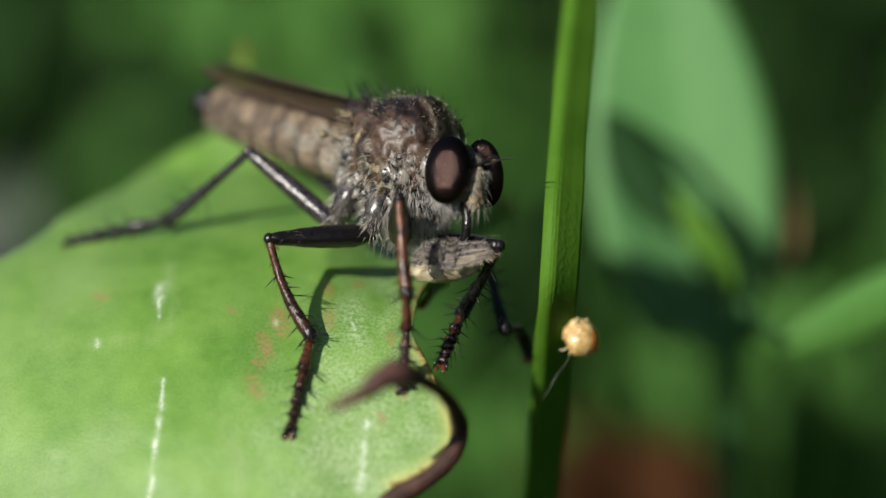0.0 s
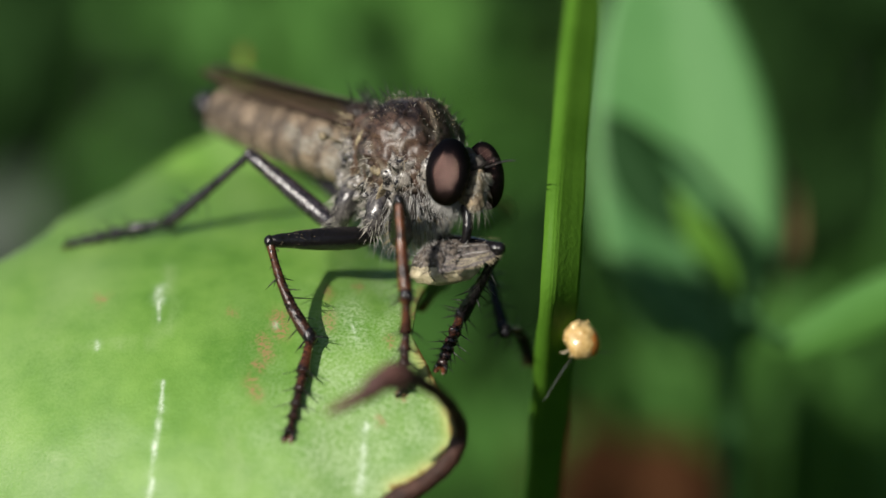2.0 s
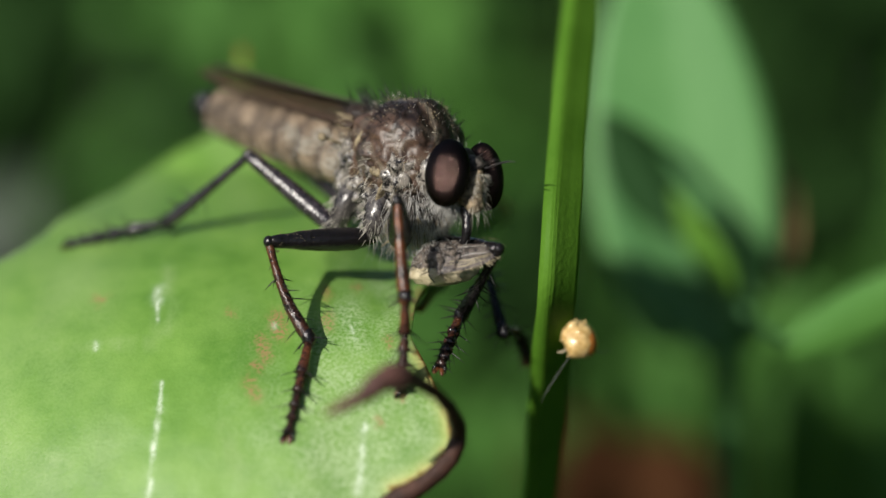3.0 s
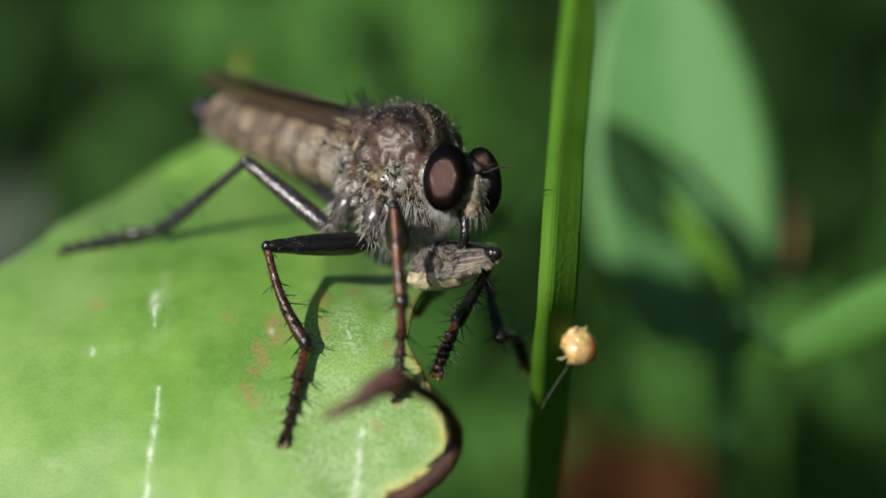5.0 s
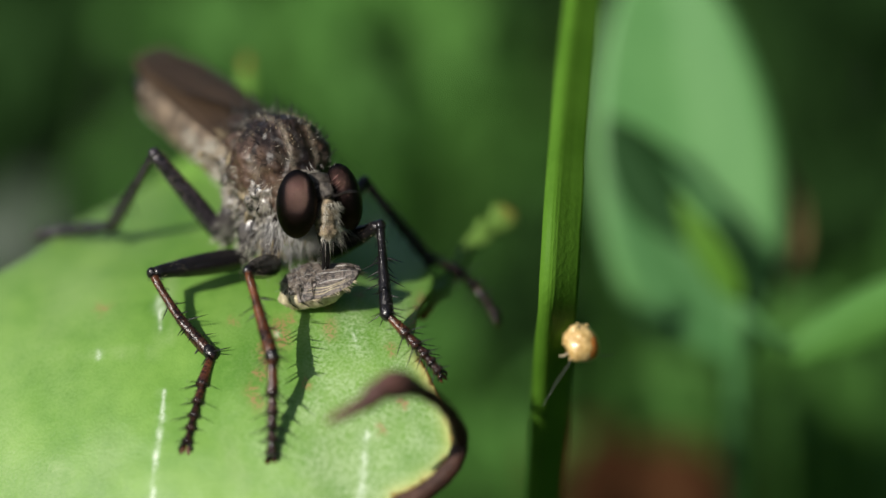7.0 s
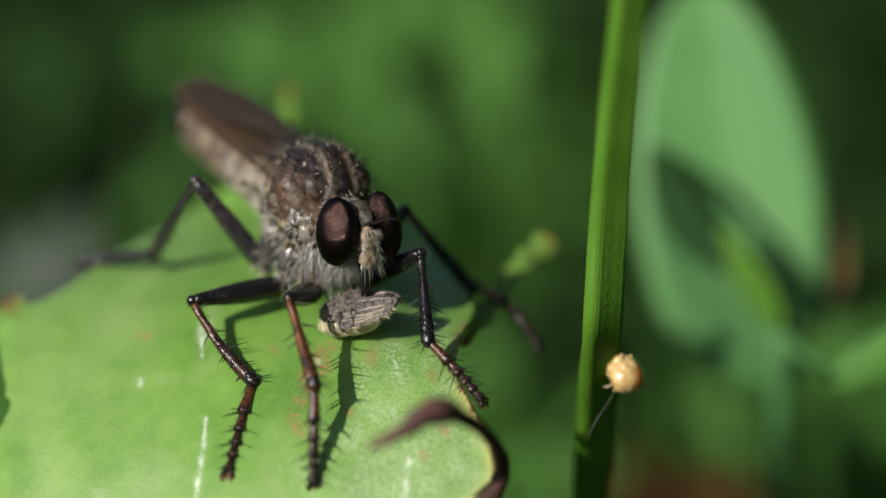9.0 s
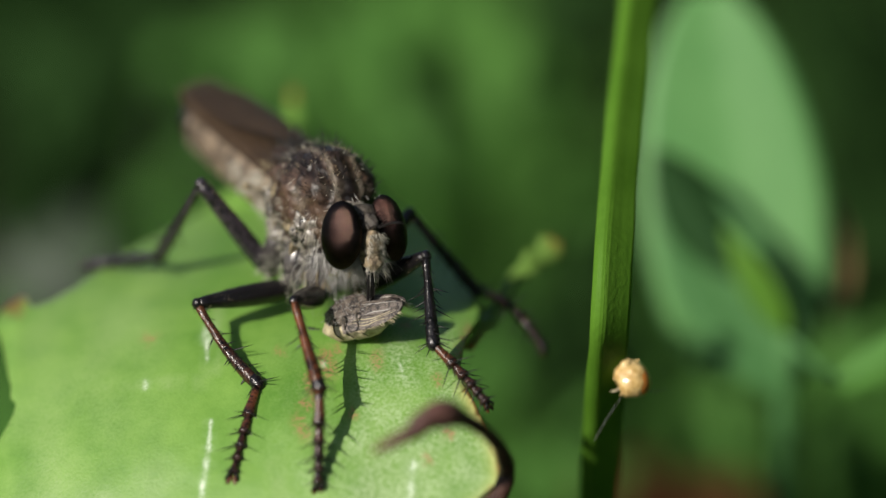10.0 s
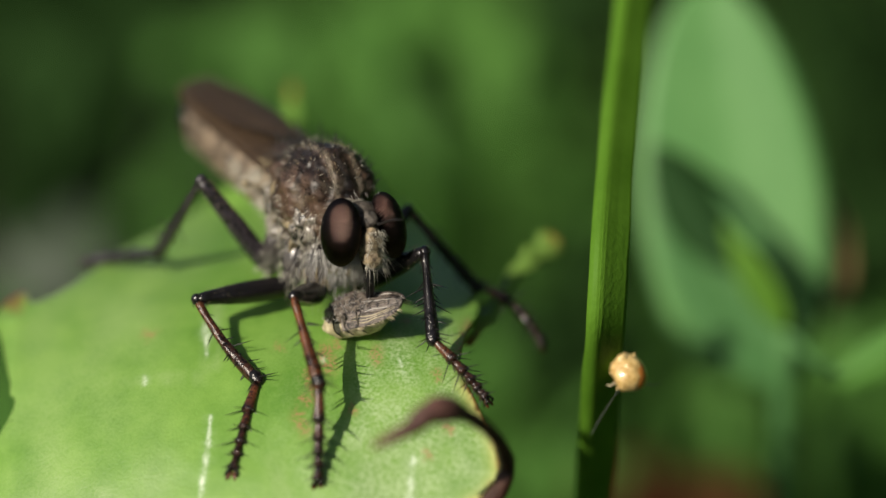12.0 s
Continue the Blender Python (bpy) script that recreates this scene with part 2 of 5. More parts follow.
def leaf_mesh(length, width, fold=0.2, droop=0.2, nl=14, nw=6, thick=0.3, point=1.0, wave=0.0, twist=0.0):
    """A leaf blade along +y from its base, folded along the midrib, its tip bent down by droop."""
    bm = bmesh.new()
    rows = []
    for i in range(nl + 1):
        f = i / nl
        w = width * 0.5 * max(0.02, math.sin(math.pi * min(0.985, 0.04 + 0.96 * f ** 0.85)) ** point)
        row = []
        for j in range(nw + 1):
            s = 2 * j / nw - 1
            x, y, z = s * w, f * length, fold * abs(s) * w - droop * length * f * f
            z += wave * math.sin(f * 17 + s * 2.0) * abs(s) * w
            a = twist * f
            row.append(bm.verts.new((x * math.cos(a) - z * math.sin(a) * 0.3, y, z + x * math.sin(a))))
        rows.append(row)
    for a, b in zip(rows, rows[1:]):
        for j in range(nw):
            bm.faces.new((a[j], a[j + 1], b[j + 1], b[j]))
    bmesh.ops.recalc_face_normals(bm, faces=bm.faces)
    bmesh.ops.solidify(bm, geom=bm.faces[:], thickness=thick)
    return bm


# ---- the setting ----
def ground():
    bm = bmesh.new()
    edge = [0, 60, 130, 220, 330, 450, 600, 800, 1100, 1500, 2500, 5000, 12000, 40000, 120000]
    xs = [-e for e in edge[:0:-1]] + edge
    rows = []
    for y in xs:
        rows.append([bm.verts.new((x, y + 500, 9 * noise.noise(Vector((x / 90, y / 90, 0))) if abs(x) + abs(y) < 4000 else 0)) for x in xs])
    for a, b in zip(rows, rows[1:]):
        for i in range(len(a) - 1):
            bm.faces.new((a[i], a[i + 1], b[i + 1], b[i]))
    ob = part("ground", bm, SOIL, m=pose(0, 0, GROUND))
    tagged(ob, "dark moist soil under the low plants", "ground", kind="structure")


def undergrowth():
    """Low leaves close to the ground all round, with an open sky to the sun's side."""
    rnd = random.Random(5)
    bm = bmesh.new()

    def leaflet(c, length, width, yaw, pitch):
        m = Matrix.Translation(c) @ Euler((pitch, 0, yaw)).to_matrix().to_4x4()
        rows = []
        for f, w, dz in ((0, 0.08, 0), (0.3, 0.9, 0.06), (0.65, 0.8, 0.04), (1, 0.04, -0.08)):
            rows.append([bm.verts.new(m @ Vector((s * w * width * 0.5, f * length, dz * length + 0.12 * abs(s) * width))) for s in (-1, 0, 1)])
        for a, b in zip(rows, rows[1:]):
            for k in range(2):
                bm.faces.new((a[k], a[k + 1], b[k + 1], b[k]))

    for _ in range(5200):
        x, y = rnd.uniform(-900, 900), rnd.uniform(-700, 2200)
        z = GROUND / MM + rnd.uniform(2, 45)
        if math.hypot(x, y) < 90:
            continue
        if noise.noise(Vector((x / 130, y / 130, 4))) < -0.08:
            continue
        leaflet(Vector((x, y, z)), rnd.uniform(22, 60), rnd.uniform(10, 26), rnd.uniform(0, 6.28), rnd.uniform(-0.2, 0.9))
    for _ in range(60):
        x, y, z = rnd.uniform(-60, 60), rnd.uniform(-34, 30), rnd.uniform(-230, -120)
        if noise.noise(Vector((x / 14, y / 14, 7))) < 0.02:
            continue
        c = STAND @ (Vector((x, y, z)) * MM) / MM
        leaflet(c, rnd.uniform(7, 15), rnd.uniform(4, 9), rnd.uniform(0, 6.28), rnd.uniform(-0.3, 1.0))
        foot = Vector((c.x + rnd.uniform(-12, 12), c.y + rnd.uniform(-12, 12), GROUND / MM - 8))
        tube(bm, spline((foot, (foot + c) / 2 + Vector((rnd.uniform(-6, 6), 0, 0)), c), 3), [0.5] * 7, 4)
    ob = part("undergrowth", bm, HERB)
    tagged(ob, "low green herbs covering the shaded ground", "undergrowth", kind="stuff")

    # Unseen ring of leaves, added to block sky light and darken reflections.
    bm = bmesh.new()
    for _ in range(12000):
        a = rnd.uniform(-0.95, 1.35)
        r = rnd.uniform(950, 1500)
        z = GROUND / MM + rnd.uniform(0, 2500)
        leaflet(Vector((r * math.cos(a), r * math.sin(a), z)), rnd.uniform(60, 130), rnd.uniform(35, 70), rnd.uniform(0, 6.28), rnd.uniform(-0.6, 1.2))
    for _ in range(3500):
        a = rnd.uniform(1.35, 5.33)
        r = rnd.uniform(1500, 2300)
        z = GROUND / MM + rnd.uniform(0, 330)
        leaflet(Vector((r * math.cos(a), r * math.sin(a), z)), rnd.uniform(60, 130), rnd.uniform(35, 70), rnd.uniform(0, 6.28), rnd.uniform(-0.6, 1.2))
    ob = part("hedge", bm, HERB)
    tagged(ob, "dense dark green hedge around the clearing", "hedge", kind="stuff")


def blade_z(x, y):
    """The slope of the big leaf: steep in front, flattening out towards its far edge."""
    return (5 - 8 * math.exp(0.24 * min(y, 2)) - 2.6 * max(0, min(y, 3) - 2) - 0.8 * max(0, y - 3) - 1.0 * max(0, x - 0.7)
            - 0.8 * max(0, min(1, (x + 4) / 2)) * max(0, min(y, 3) + 2.2) - 0.02 * min(0, x + 4) ** 2
            + 0.10 * noise.noise(Vector((x / 2.3, y / 2.3, 0.5))) + 0.03 * noise.noise(Vector((x / 0.6, y / 0.6, 2.5))))


LEAF_EDGE = ((-21.5, -13.7), (-16.7, -5.0), (-16.5, -3.5), (-17.0, -2.0), (-17.5, -1.0), (-16.7, -0.2), (-16.0, -0.5), (-14.4, 0.4), (-13.6, 1.2),
             (-12.0, 2.1), (-10.1, 3.5), (-8.5, 4.4), (-7.95, 5.1), (-7.85, 6.4), (-7.55, 7.75), (-7.25, 6.4), (-7.0, 5.3), (-4.7, 4.2), (-2.6, 2.3), (-1.3, 0.7), (-0.75, 0.1),
             (-0.4, -0.5), (-0.45, -1.0), (-0.75, -1.5), (-1.0, -2.5), (-0.8, -3.3), (0.05, -4.8), (0.36, -5.75), (0.16, -6.7), (-0.85, -7.5), (-1.95, -8.05),
             (-3.4, -9.9), (-8.9, -14.9))
CURL_LINE = ((-3.66, -5.11, 8.3), (-2.56, -4.56, 8.1), (-1.68, -3.96, 7.7), (-0.71, -4.16, 6.7), (0.2, -4.92, 5.2), (0.55, -5.92, 3.6),
             (0.22, -6.87, 3.65), (-0.72, -7.68, 3.85), (-1.74, -8.25, 3.85), (-2.86, -9.3, 4.2))


SCARS = (((-9.36, -4.35), (-9.40, -5.2), 0.065), ((-9.40, -5.2), (-9.52, -6.6), 0.095), ((-9.52, -6.6), (-9.72, -8.3), 0.085), ((-9.62, -1.3), (-9.66, -1.6), 0.17), ((-9.66, -1.6), (-9.60, -2.3), 0.06),
         ((-2.55, -5.7), (-2.60, -6.6), 0.09), ((-2.60, -6.6), (-2.78, -7.9), 0.11), ((-5.62, -2.45), (-5.6, -2.5), 0.10), ((-11.7, -3.1), (-11.72, -3.25), 0.09), ((-3.0, -2.5), (-2.9, -2.9), 0.05))
SPOTS = (((-5.55, -2.2), (-5.42, -2.7), 0.24), ((-6.05, -3.0), (-5.85, -3.5), 0.20), ((-6.4, -4.3), (-6.15, -4.8), 0.17), ((-3.95, -1.35), (-3.9, -1.5), 0.16),
         ((-3.85, -2.2), (-3.8, -2.5), 0.17), ((-3.0, -1.15), (-2.8, -1.2), 0.10), ((-2.1, -5.5), (-2.02, -5.65), 0.10), ((-0.75, -1.4), (-1.0, -2.1), 0.2),
         ((-1.8, -2.9), (-1.75, -3.1), 0.12), ((-1.45, -4.7), (-1.3, -4.8), 0.12), ((-4.6, -4.1), (-4.55, -4.2), 0.12), ((-7.2, -2.0), (-7.1, -2.1), 0.10),
         ((-5.2, -1.9), (-5.15, -2.05), 0.13), ((-6.2, -3.75), (-6.05, -3.9), 0.12), ((-11.9, -1.6), (-11.6, -1.7), 0.10))


SMEARS = (((-13.2, -3.25), (-9.7, -3.05), 0.22), ((-9.45, -0.9), (-9.35, -2.6), 0.38), ((-14.6, -6.4), (-12.4, -7.0), 0.3), ((-7.2, -5.6), (-6.6, -7.6), 0.26))


def near(p, a, b):
    """Distance from p to the stretch a-b, and how far along it."""
    a, b, p = Vector(a), Vector(b), Vector(p)
    f = max(0, min(1, (p - a).dot(b - a) / max(1e-9, (b - a).length_squared)))
    return (p - a - (b - a) * f).length


def big_leaf():
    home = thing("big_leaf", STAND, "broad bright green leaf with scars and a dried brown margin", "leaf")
    rim = spline(LEAF_EDGE, 9, True)
    n = len(rim)
    pts = [p + Vector((0.07 * noise.noise(Vector((p.x * 2, p.y * 2, 0))), 0.07 * noise.noise(Vector((p.x * 2, p.y * 2, 5))))) for p in rim]
    lo, hi = [min(p[k] for p in pts) for k in (0, 1)], [max(p[k] for p in pts) for k in (0, 1)]
    step = 0.24
    inner = []
    rnd = random.Random(2)
    y = lo[1]
    while y < hi[1]:
        x = lo[0]
        while x < hi[0]:
            if y > -9.5 and x > -16.5:
                inner.append(Vector((x + rnd.uniform(-.05, .05), y + rnd.uniform(-.05, .05))))
            elif rnd.random() < 0.08:
                inner.append(Vector((x, y)))
            x += step
        y += step
    for a, b, r in SCARS + SPOTS:
        a, b = Vector(a), Vector(b)
        way = (b - a).normalized()
        fine = max(0.035, r * 0.55)
        k = -2 * r
        while k < (b - a).length + 2 * r:
            for o in range(-3, 4):
                inner.append(a - Vector((0.10 * noise.noise(Vector((1.5, (a + way * k).y * 0.9, 4))), 0)) + way * (k + 0.3 * fine * (o % 2)) + Vector((-way.y, way.x)) * o * fine)
            k += fine * 1.3
    vs, _, fs, *_ = geometry.delaunay_2d_cdt(pts + inner, [], [list(range(n))], 1, 1e-4)
    bm = bmesh.new()
    verts = [bm.verts.new((v.x, v.y, blade_z(v.x, v.y))) for v in vs]
    for f in fs:
        bm.faces.new([verts[i] for i in f])
    bmesh.ops.delete(bm, geom=[v for v in bm.verts if not v.link_faces], context="VERTS")
    bmesh.ops.recalc_face_normals(bm, faces=bm.faces)
    if sum(f.normal.z for f in bm.faces) < 0:
        bmesh.ops.reverse_faces(bm, faces=bm.faces)
    layers = {k: bm.verts.layers.float.new(k) for k in ("pale", "glints", "scar", "yellow", "spot", "rust")}
    edge = pts + [pts[0]]
    dry = [p for p in pts if p.x > -1.6 and -9.2 < p.y < -3.2]
    lobe = [p for p in pts if (p - Vector((-7.55, 7.75))).length < 0.3 or (p - Vector((-17.0, -0.3))).length < 0.3]
    for v in bm.verts:
        p = Vector((v.co.x, v.co.y))
        d = min((p - q).length for q in dry)
        e = min((p - q).length for q in lobe)
        cloud = noise.noise(Vector((p.x * 1.1, p.y * 1.1, 9)))
        wobble = Vector((0.10 * noise.noise(Vector((1.5, p.y * 0.9, 4))), 0))
        v[layers["scar"]] = min(1, 1.1 * max(math.exp(-((near(p + wobble, a, b) + 0.03 * noise.noise(Vector((p.x * 4, p.y * 4, 6)))) / r) ** 2) for a, b, r in SCARS) * (0.58 + 0.8 * noise.noise(Vector((p.x * 3, p.y * 3, 2)))))
        v[layers["spot"]] = min(0.85, 1.3 * max(math.exp(-((near(p, a, b) + 0.12 * noise.noise(Vector((p.x * 6, p.y * 6, 1)))) / q) ** 2) for a, b, q in SPOTS))
        v[layers["rust"]] = min(1, max(1.4 * math.exp(-(d / 0.09) ** 2), 0.9 * math.exp(-(e / 0.3) ** 2)))
        v[layers["yellow"]] = min(0.9, 1.0 * math.exp(-(d / 0.32) ** 2))
        # Painted glints, thickest near the tip and below the fly.
        v[layers["glints"]] = max(0, min(0.9, math.exp(-((p.x + 2.6) / 3.0) ** 2 - ((p.y + 6.3) / 3.2) ** 2) * (0.9 + 1.2 * cloud)
                                     + 0.55 * math.exp(-((p.x + 2.7) / 1.5) ** 2 - ((p.y + 2.0) / 1.6) ** 2) * (0.7 + 1.4 * cloud)))
        v[layers["pale"]] = max(0, min(0.8, max(max(0.75 * math.exp(-(near(p, a, b) / r) ** 2) for a, b, r in SMEARS) * (0.6 + 1.1 * noise.noise(Vector((p.x * 2.5, p.y * 2.5, 7)))), 0.55 * math.exp(-((p.x + 2.6) / 2.4) ** 2 - ((p.y + 6.6) / 2.4) ** 2) * (0.6 + cloud), 0.65 * (noise.noise(Vector((p.x / 2.2, p.y / 3.0, 3))) - 0.08),
                                            min(1, max(0, (-9.6 - p.x) / 2.5)) * (0.34 + 0.5 * noise.noise(Vector((p.x / 1.6, p.y / 2.4, 8)))))))
    bmesh.ops.solidify(bm, geom=bm.faces[:], thickness=0.28)
    part("blade", bm, LEAF, home)
    # a torn lobe of the margin, standing up behind the fly
    bm = bmesh.new()
    layers = {k: bm.verts.layers.float.new(k) for k in ("pale", "yellow", "rust")}
    line = spline(((-0.78, -2.05, -3.0), (-0.15, -1.13, -4.4), (0.38, -0.44, -5.6), (0.81, 0.32, -6.6), (1.40, 0.88, -7.4), (1.98, 1.35, -8.0), (2.33, 1.65, -8.3)), 5)
    rows = []
    for i, p in enumerate(line):
        f = i / (len(line) - 1)
        d = (line[min(i + 1, len(line) - 1)] - line[max(i - 1, 0)]).normalized()
        side = Vector((d.y, -d.x, 0)).normalized()
        w = float(np.interp(f, (0, 0.1, 0.25, 0.42, 0.55, 0.72, 0.86, 0.95, 1), (0.12, 0.40, 0.56, 0.46, 0.56, 0.95, 1.05, 0.75, 0.25)))
        w *= 1 + 0.45 * noise.noise(Vector((f * 11, 2, 0)))
        rows.append([bm.verts.new(p + side * w * (k / 4 - 0.55) + Vector((0, 0, 0.12 * math.sin(k * 0.8))) + 0.22 * noise.noise_vector(p * 1.7 + Vector((0.6 * k, 0, 0)))) for k in range(5)])
    for a, b in zip(rows, rows[1:]):
        for k in range(4):
            bm.faces.new((a[k], a[k + 1], b[k + 1], b[k]))
    for i, row in enumerate(rows):
        f = i / (len(rows) - 1)
        for v in row:
            v[layers["yellow"]] = 0.12
            v[layers["rust"]] = max(math.exp(-(f / 0.09) ** 2), 0.8 * math.exp(-((1 - f) / 0.07) ** 2))
    bmesh.ops.recalc_face_normals(bm, faces=bm.faces)
    if sum(f.normal.z for f in bm.faces) < 0:
        bmesh.ops.reverse_faces(bm, faces=bm.faces)
    bmesh.ops.solidify(bm, geom=bm.faces[:], thickness=0.14)
    part("torn_lobe", bm, LEAF, home, "yellow-green torn lobe with brown ends")
    # the dried margin, rolled up and standing off the tip
    pts = spline(CURL_LINE, 7)
    bm = bmesh.new()
    m = len(pts) - 1
    radii = []
    for i, p in enumerate(pts):
        f = i / m
        r = np.interp(f, (0, 0.1, 0.2, 0.27, 0.34, 0.40, 0.55, 0.75, 1), (0.06, 0.28, 0.46, 0.46, 0.26, 0.20, 0.28, 0.33, 0.34))
        radii.append(float(r) * (1 + 0.22 * noise.noise(Vector((f * 14, 0, 0)))))
    cut = int(m * 0.34)
    tube(bm, pts[cut:], radii[cut:], 12, 0.8)
    for v in bm.verts:
        v.co += 0.05 * noise.noise_vector(v.co * 2.5)
    part("dry_margin", bm, CURL, home, "dark brown dried leaf margin rolled up")
    bm = bmesh.new()
    tube(bm, pts[:cut + 1], radii[:cut + 1], 12, 0.8)
    for v in bm.verts:
        v.co += 0.05 * noise.noise_vector(v.co * 2.5)
    part("dry_tip", bm, [CURL_TIP], home, "pinkish brown withered pointed tip")


def grass_blade():
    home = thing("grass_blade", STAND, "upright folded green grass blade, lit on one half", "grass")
    line = spline(((2.64, -16.25, -10.0), (3.26, -8.90, -6.4), (3.45, -5.85, -4.0), (3.57, -3.02, -1.2), (3.71, -1.00, 0.5), (3.86, 1.50, 0.3), (4.20, 4.99, -2.2), (4.67, 8.51, -5.2), (5.00, 11.11, -7.0)), 10)
    for name, side, w, lift in (("lit_half", -1, 0.44, -0.16), ("shaded_half", 1, 0.92, -0.85)):
        bm = bmesh.new()
        rows = []
        for i, p in enumerate(line):
            grow = 1 + 0.10 * noise.noise(Vector((i * 0.13, side, 0)))
            row = []
            for k in range(9):
                f = k / 8
                row.append(bm.verts.new(p + Vector((side * w * grow * f, 0, lift * f + (0.09 if side < 0 else -0.02) * math.sin(f * 3.1) + 0.012 * math.cos(f * 31)))))
            rows.append(row)
        for a, b in zip(rows, rows[1:]):
            for k in range(8):
                bm.faces.new((a[k], a[k + 1], b[k + 1], b[k]))
        bmesh.ops.recalc_face_normals(bm, faces=bm.faces)
        if sum(f.normal.z for f in bm.faces) < 0:
            bmesh.ops.reverse_faces(bm, faces=bm.faces)
        bmesh.ops.solidify(bm, geom=bm.faces[:], thickness=0.08)
        part(name, bm, BLADE, home)
    bm = bmesh.new()
    tube(bm, [p - Vector((0, 0, 0.03)) for p in line], [0.03] * len(line), 8)
    part("midrib", bm, BLADE, home)
    return home


def seed():
    home = thing("seed", spot(4.70, -3.04, -1.5), "round golden seed hanging on a silk thread", "seed")
    bm = bmesh.new()
    blob(bm, (0, 0, 0), (0.60, 0.66, 0.58), (0, 0, 20), 24, 0.10, 0.35)
    blob(bm, (-0.22, 0.42, 0.25), (0.22, 0.26, 0.2), (0, 0, 0), 14, 0.05, 0.2)
    for a, b, c in ((-0.5, 0.3, 0.2), (-0.55, 0.0, 0.3), (-0.1, 0.62, 0.2), (-0.35, -0.5, 0.3), (0.2, 0.6, 0.2)):
        hair(bm, (a, b, c), (a, b, c), 0.12, 0.06)
    part("kernel", bm, SEED, home)
    bm = bmesh.new()
    blob(bm, (0.26, -0.02, -0.06), (0.40, 0.56, 0.54), (0, 0, 10), 20, 0.04, 0.4)
    part("husk", bm, SEED_RED, home, "amber-brown husk")
    bm = bmesh.new()
    tube(bm, [(-0.42, -0.32, 0.3), (-0.6, -0.42, 0.35), (-0.74, -0.4, 0.38)], [0.05, 0.04, 0.02], 6)
    part("stub", bm, STRAW, home)
    bm = bmesh.new()
    tube(bm, [(-0.30, -0.55, 0.2), (-0.8, -1.25, 0.3), (-1.3, -2.1, 0.4)], [0.004, 0.004, 0.003], 5)
    part("thread", bm, SILK, home)
    bm = bmesh.new()
    tube(bm, [(0.5, -0.4, 0), (0.85, -0.42, 0), (1.2, -0.36, 0)], [0.02, 0.014, 0.008], 5)
    part("bristle", bm, HAIR_BLACK, home)
    return home


def back_leaf_plant():
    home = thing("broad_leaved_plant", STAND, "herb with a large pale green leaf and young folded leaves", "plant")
    bm = leaf_mesh(15.4, 7.3, 0.10, 0.02, 32, 12, 0.25, 0.44)
    part("leaf", bm, BACK_LEAF, home, "large pale green leaf", m=pose(10.15 * MM, -3.5 * MM, -20 * MM, 0, 0, 6.5))
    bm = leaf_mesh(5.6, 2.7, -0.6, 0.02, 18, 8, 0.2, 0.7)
    part("leaf", bm, SHADED_LEAF, home, "dark young leaf, folded", m=pose(9.45 * MM, 0.85 * MM, -17.2 * MM, 6, 6, 36))
    bm = leaf_mesh(10.4, 4.3, 0.3, 0.02, 18, 8, 0.2, 0.7)
    part("leaf", bm, MID_LEAF, home, "mid-green young leaf, cupped", m=pose(11.7 * MM, -3.9 * MM, -18.6 * MM, 4, -6, 31))
    bm = leaf_mesh(4.7, 1.15, 0.5, 0.05, 12, 6, 0.2, 0.9)
    part("leaf", bm, YOUNG_LEAF, home, "yellow-green young leaf", m=pose(11.2 * MM, -1.7 * MM, -15.8 * MM, 8, -15, 30))
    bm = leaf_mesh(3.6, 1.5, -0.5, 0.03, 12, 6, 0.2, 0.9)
    part("leaf", bm, SHADED_LEAF, home, "dark narrow young leaf, folded", m=pose(12.1 * MM, -1.8 * MM, -16.0 * MM, 4, 20, 21))
    # The second blade is added: its darker green paints the leaf's shaded under half.
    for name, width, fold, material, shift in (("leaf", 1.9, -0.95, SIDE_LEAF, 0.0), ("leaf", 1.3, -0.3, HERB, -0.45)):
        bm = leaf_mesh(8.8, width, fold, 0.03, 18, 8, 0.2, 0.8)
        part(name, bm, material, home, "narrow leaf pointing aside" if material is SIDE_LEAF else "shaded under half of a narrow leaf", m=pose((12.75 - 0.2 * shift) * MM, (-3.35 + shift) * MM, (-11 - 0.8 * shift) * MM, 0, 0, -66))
    bm = bmesh.new()
    tube(bm, spline(((11.3, -1.9, -16.6), (11.9, -2.6, -15.6), (12.4, -3.1, -13.2), (12.95, -3.3, -11.2)), 4), [0.26, 0.24, 0.22, 0.21, 0.2, 0.2, 0.2, 0.2, 0.2, 0.2, 0.19, 0.18, 0.15], 8)
    part("stalk", bm, MID_LEAF, home)
    bm = bmesh.new()
    blob(bm, (11.35, -1.95, -16.6), (0.45, 0.36, 0.4), (0, 0, 20), 18, 0.1, 0.5)
    part("node", bm, BACK_LEAF, home, "swollen node of the stem")
    bm = bmesh.new()
    tube(bm, spline(((11.3, -2.1, -17), (11.3, -9, -21), (11.9, -22, -28), (11, -80, -60), (10, -160, -90)), 6), [0.45] * 25, 8)
    part("stem", bm, MID_LEAF, home)


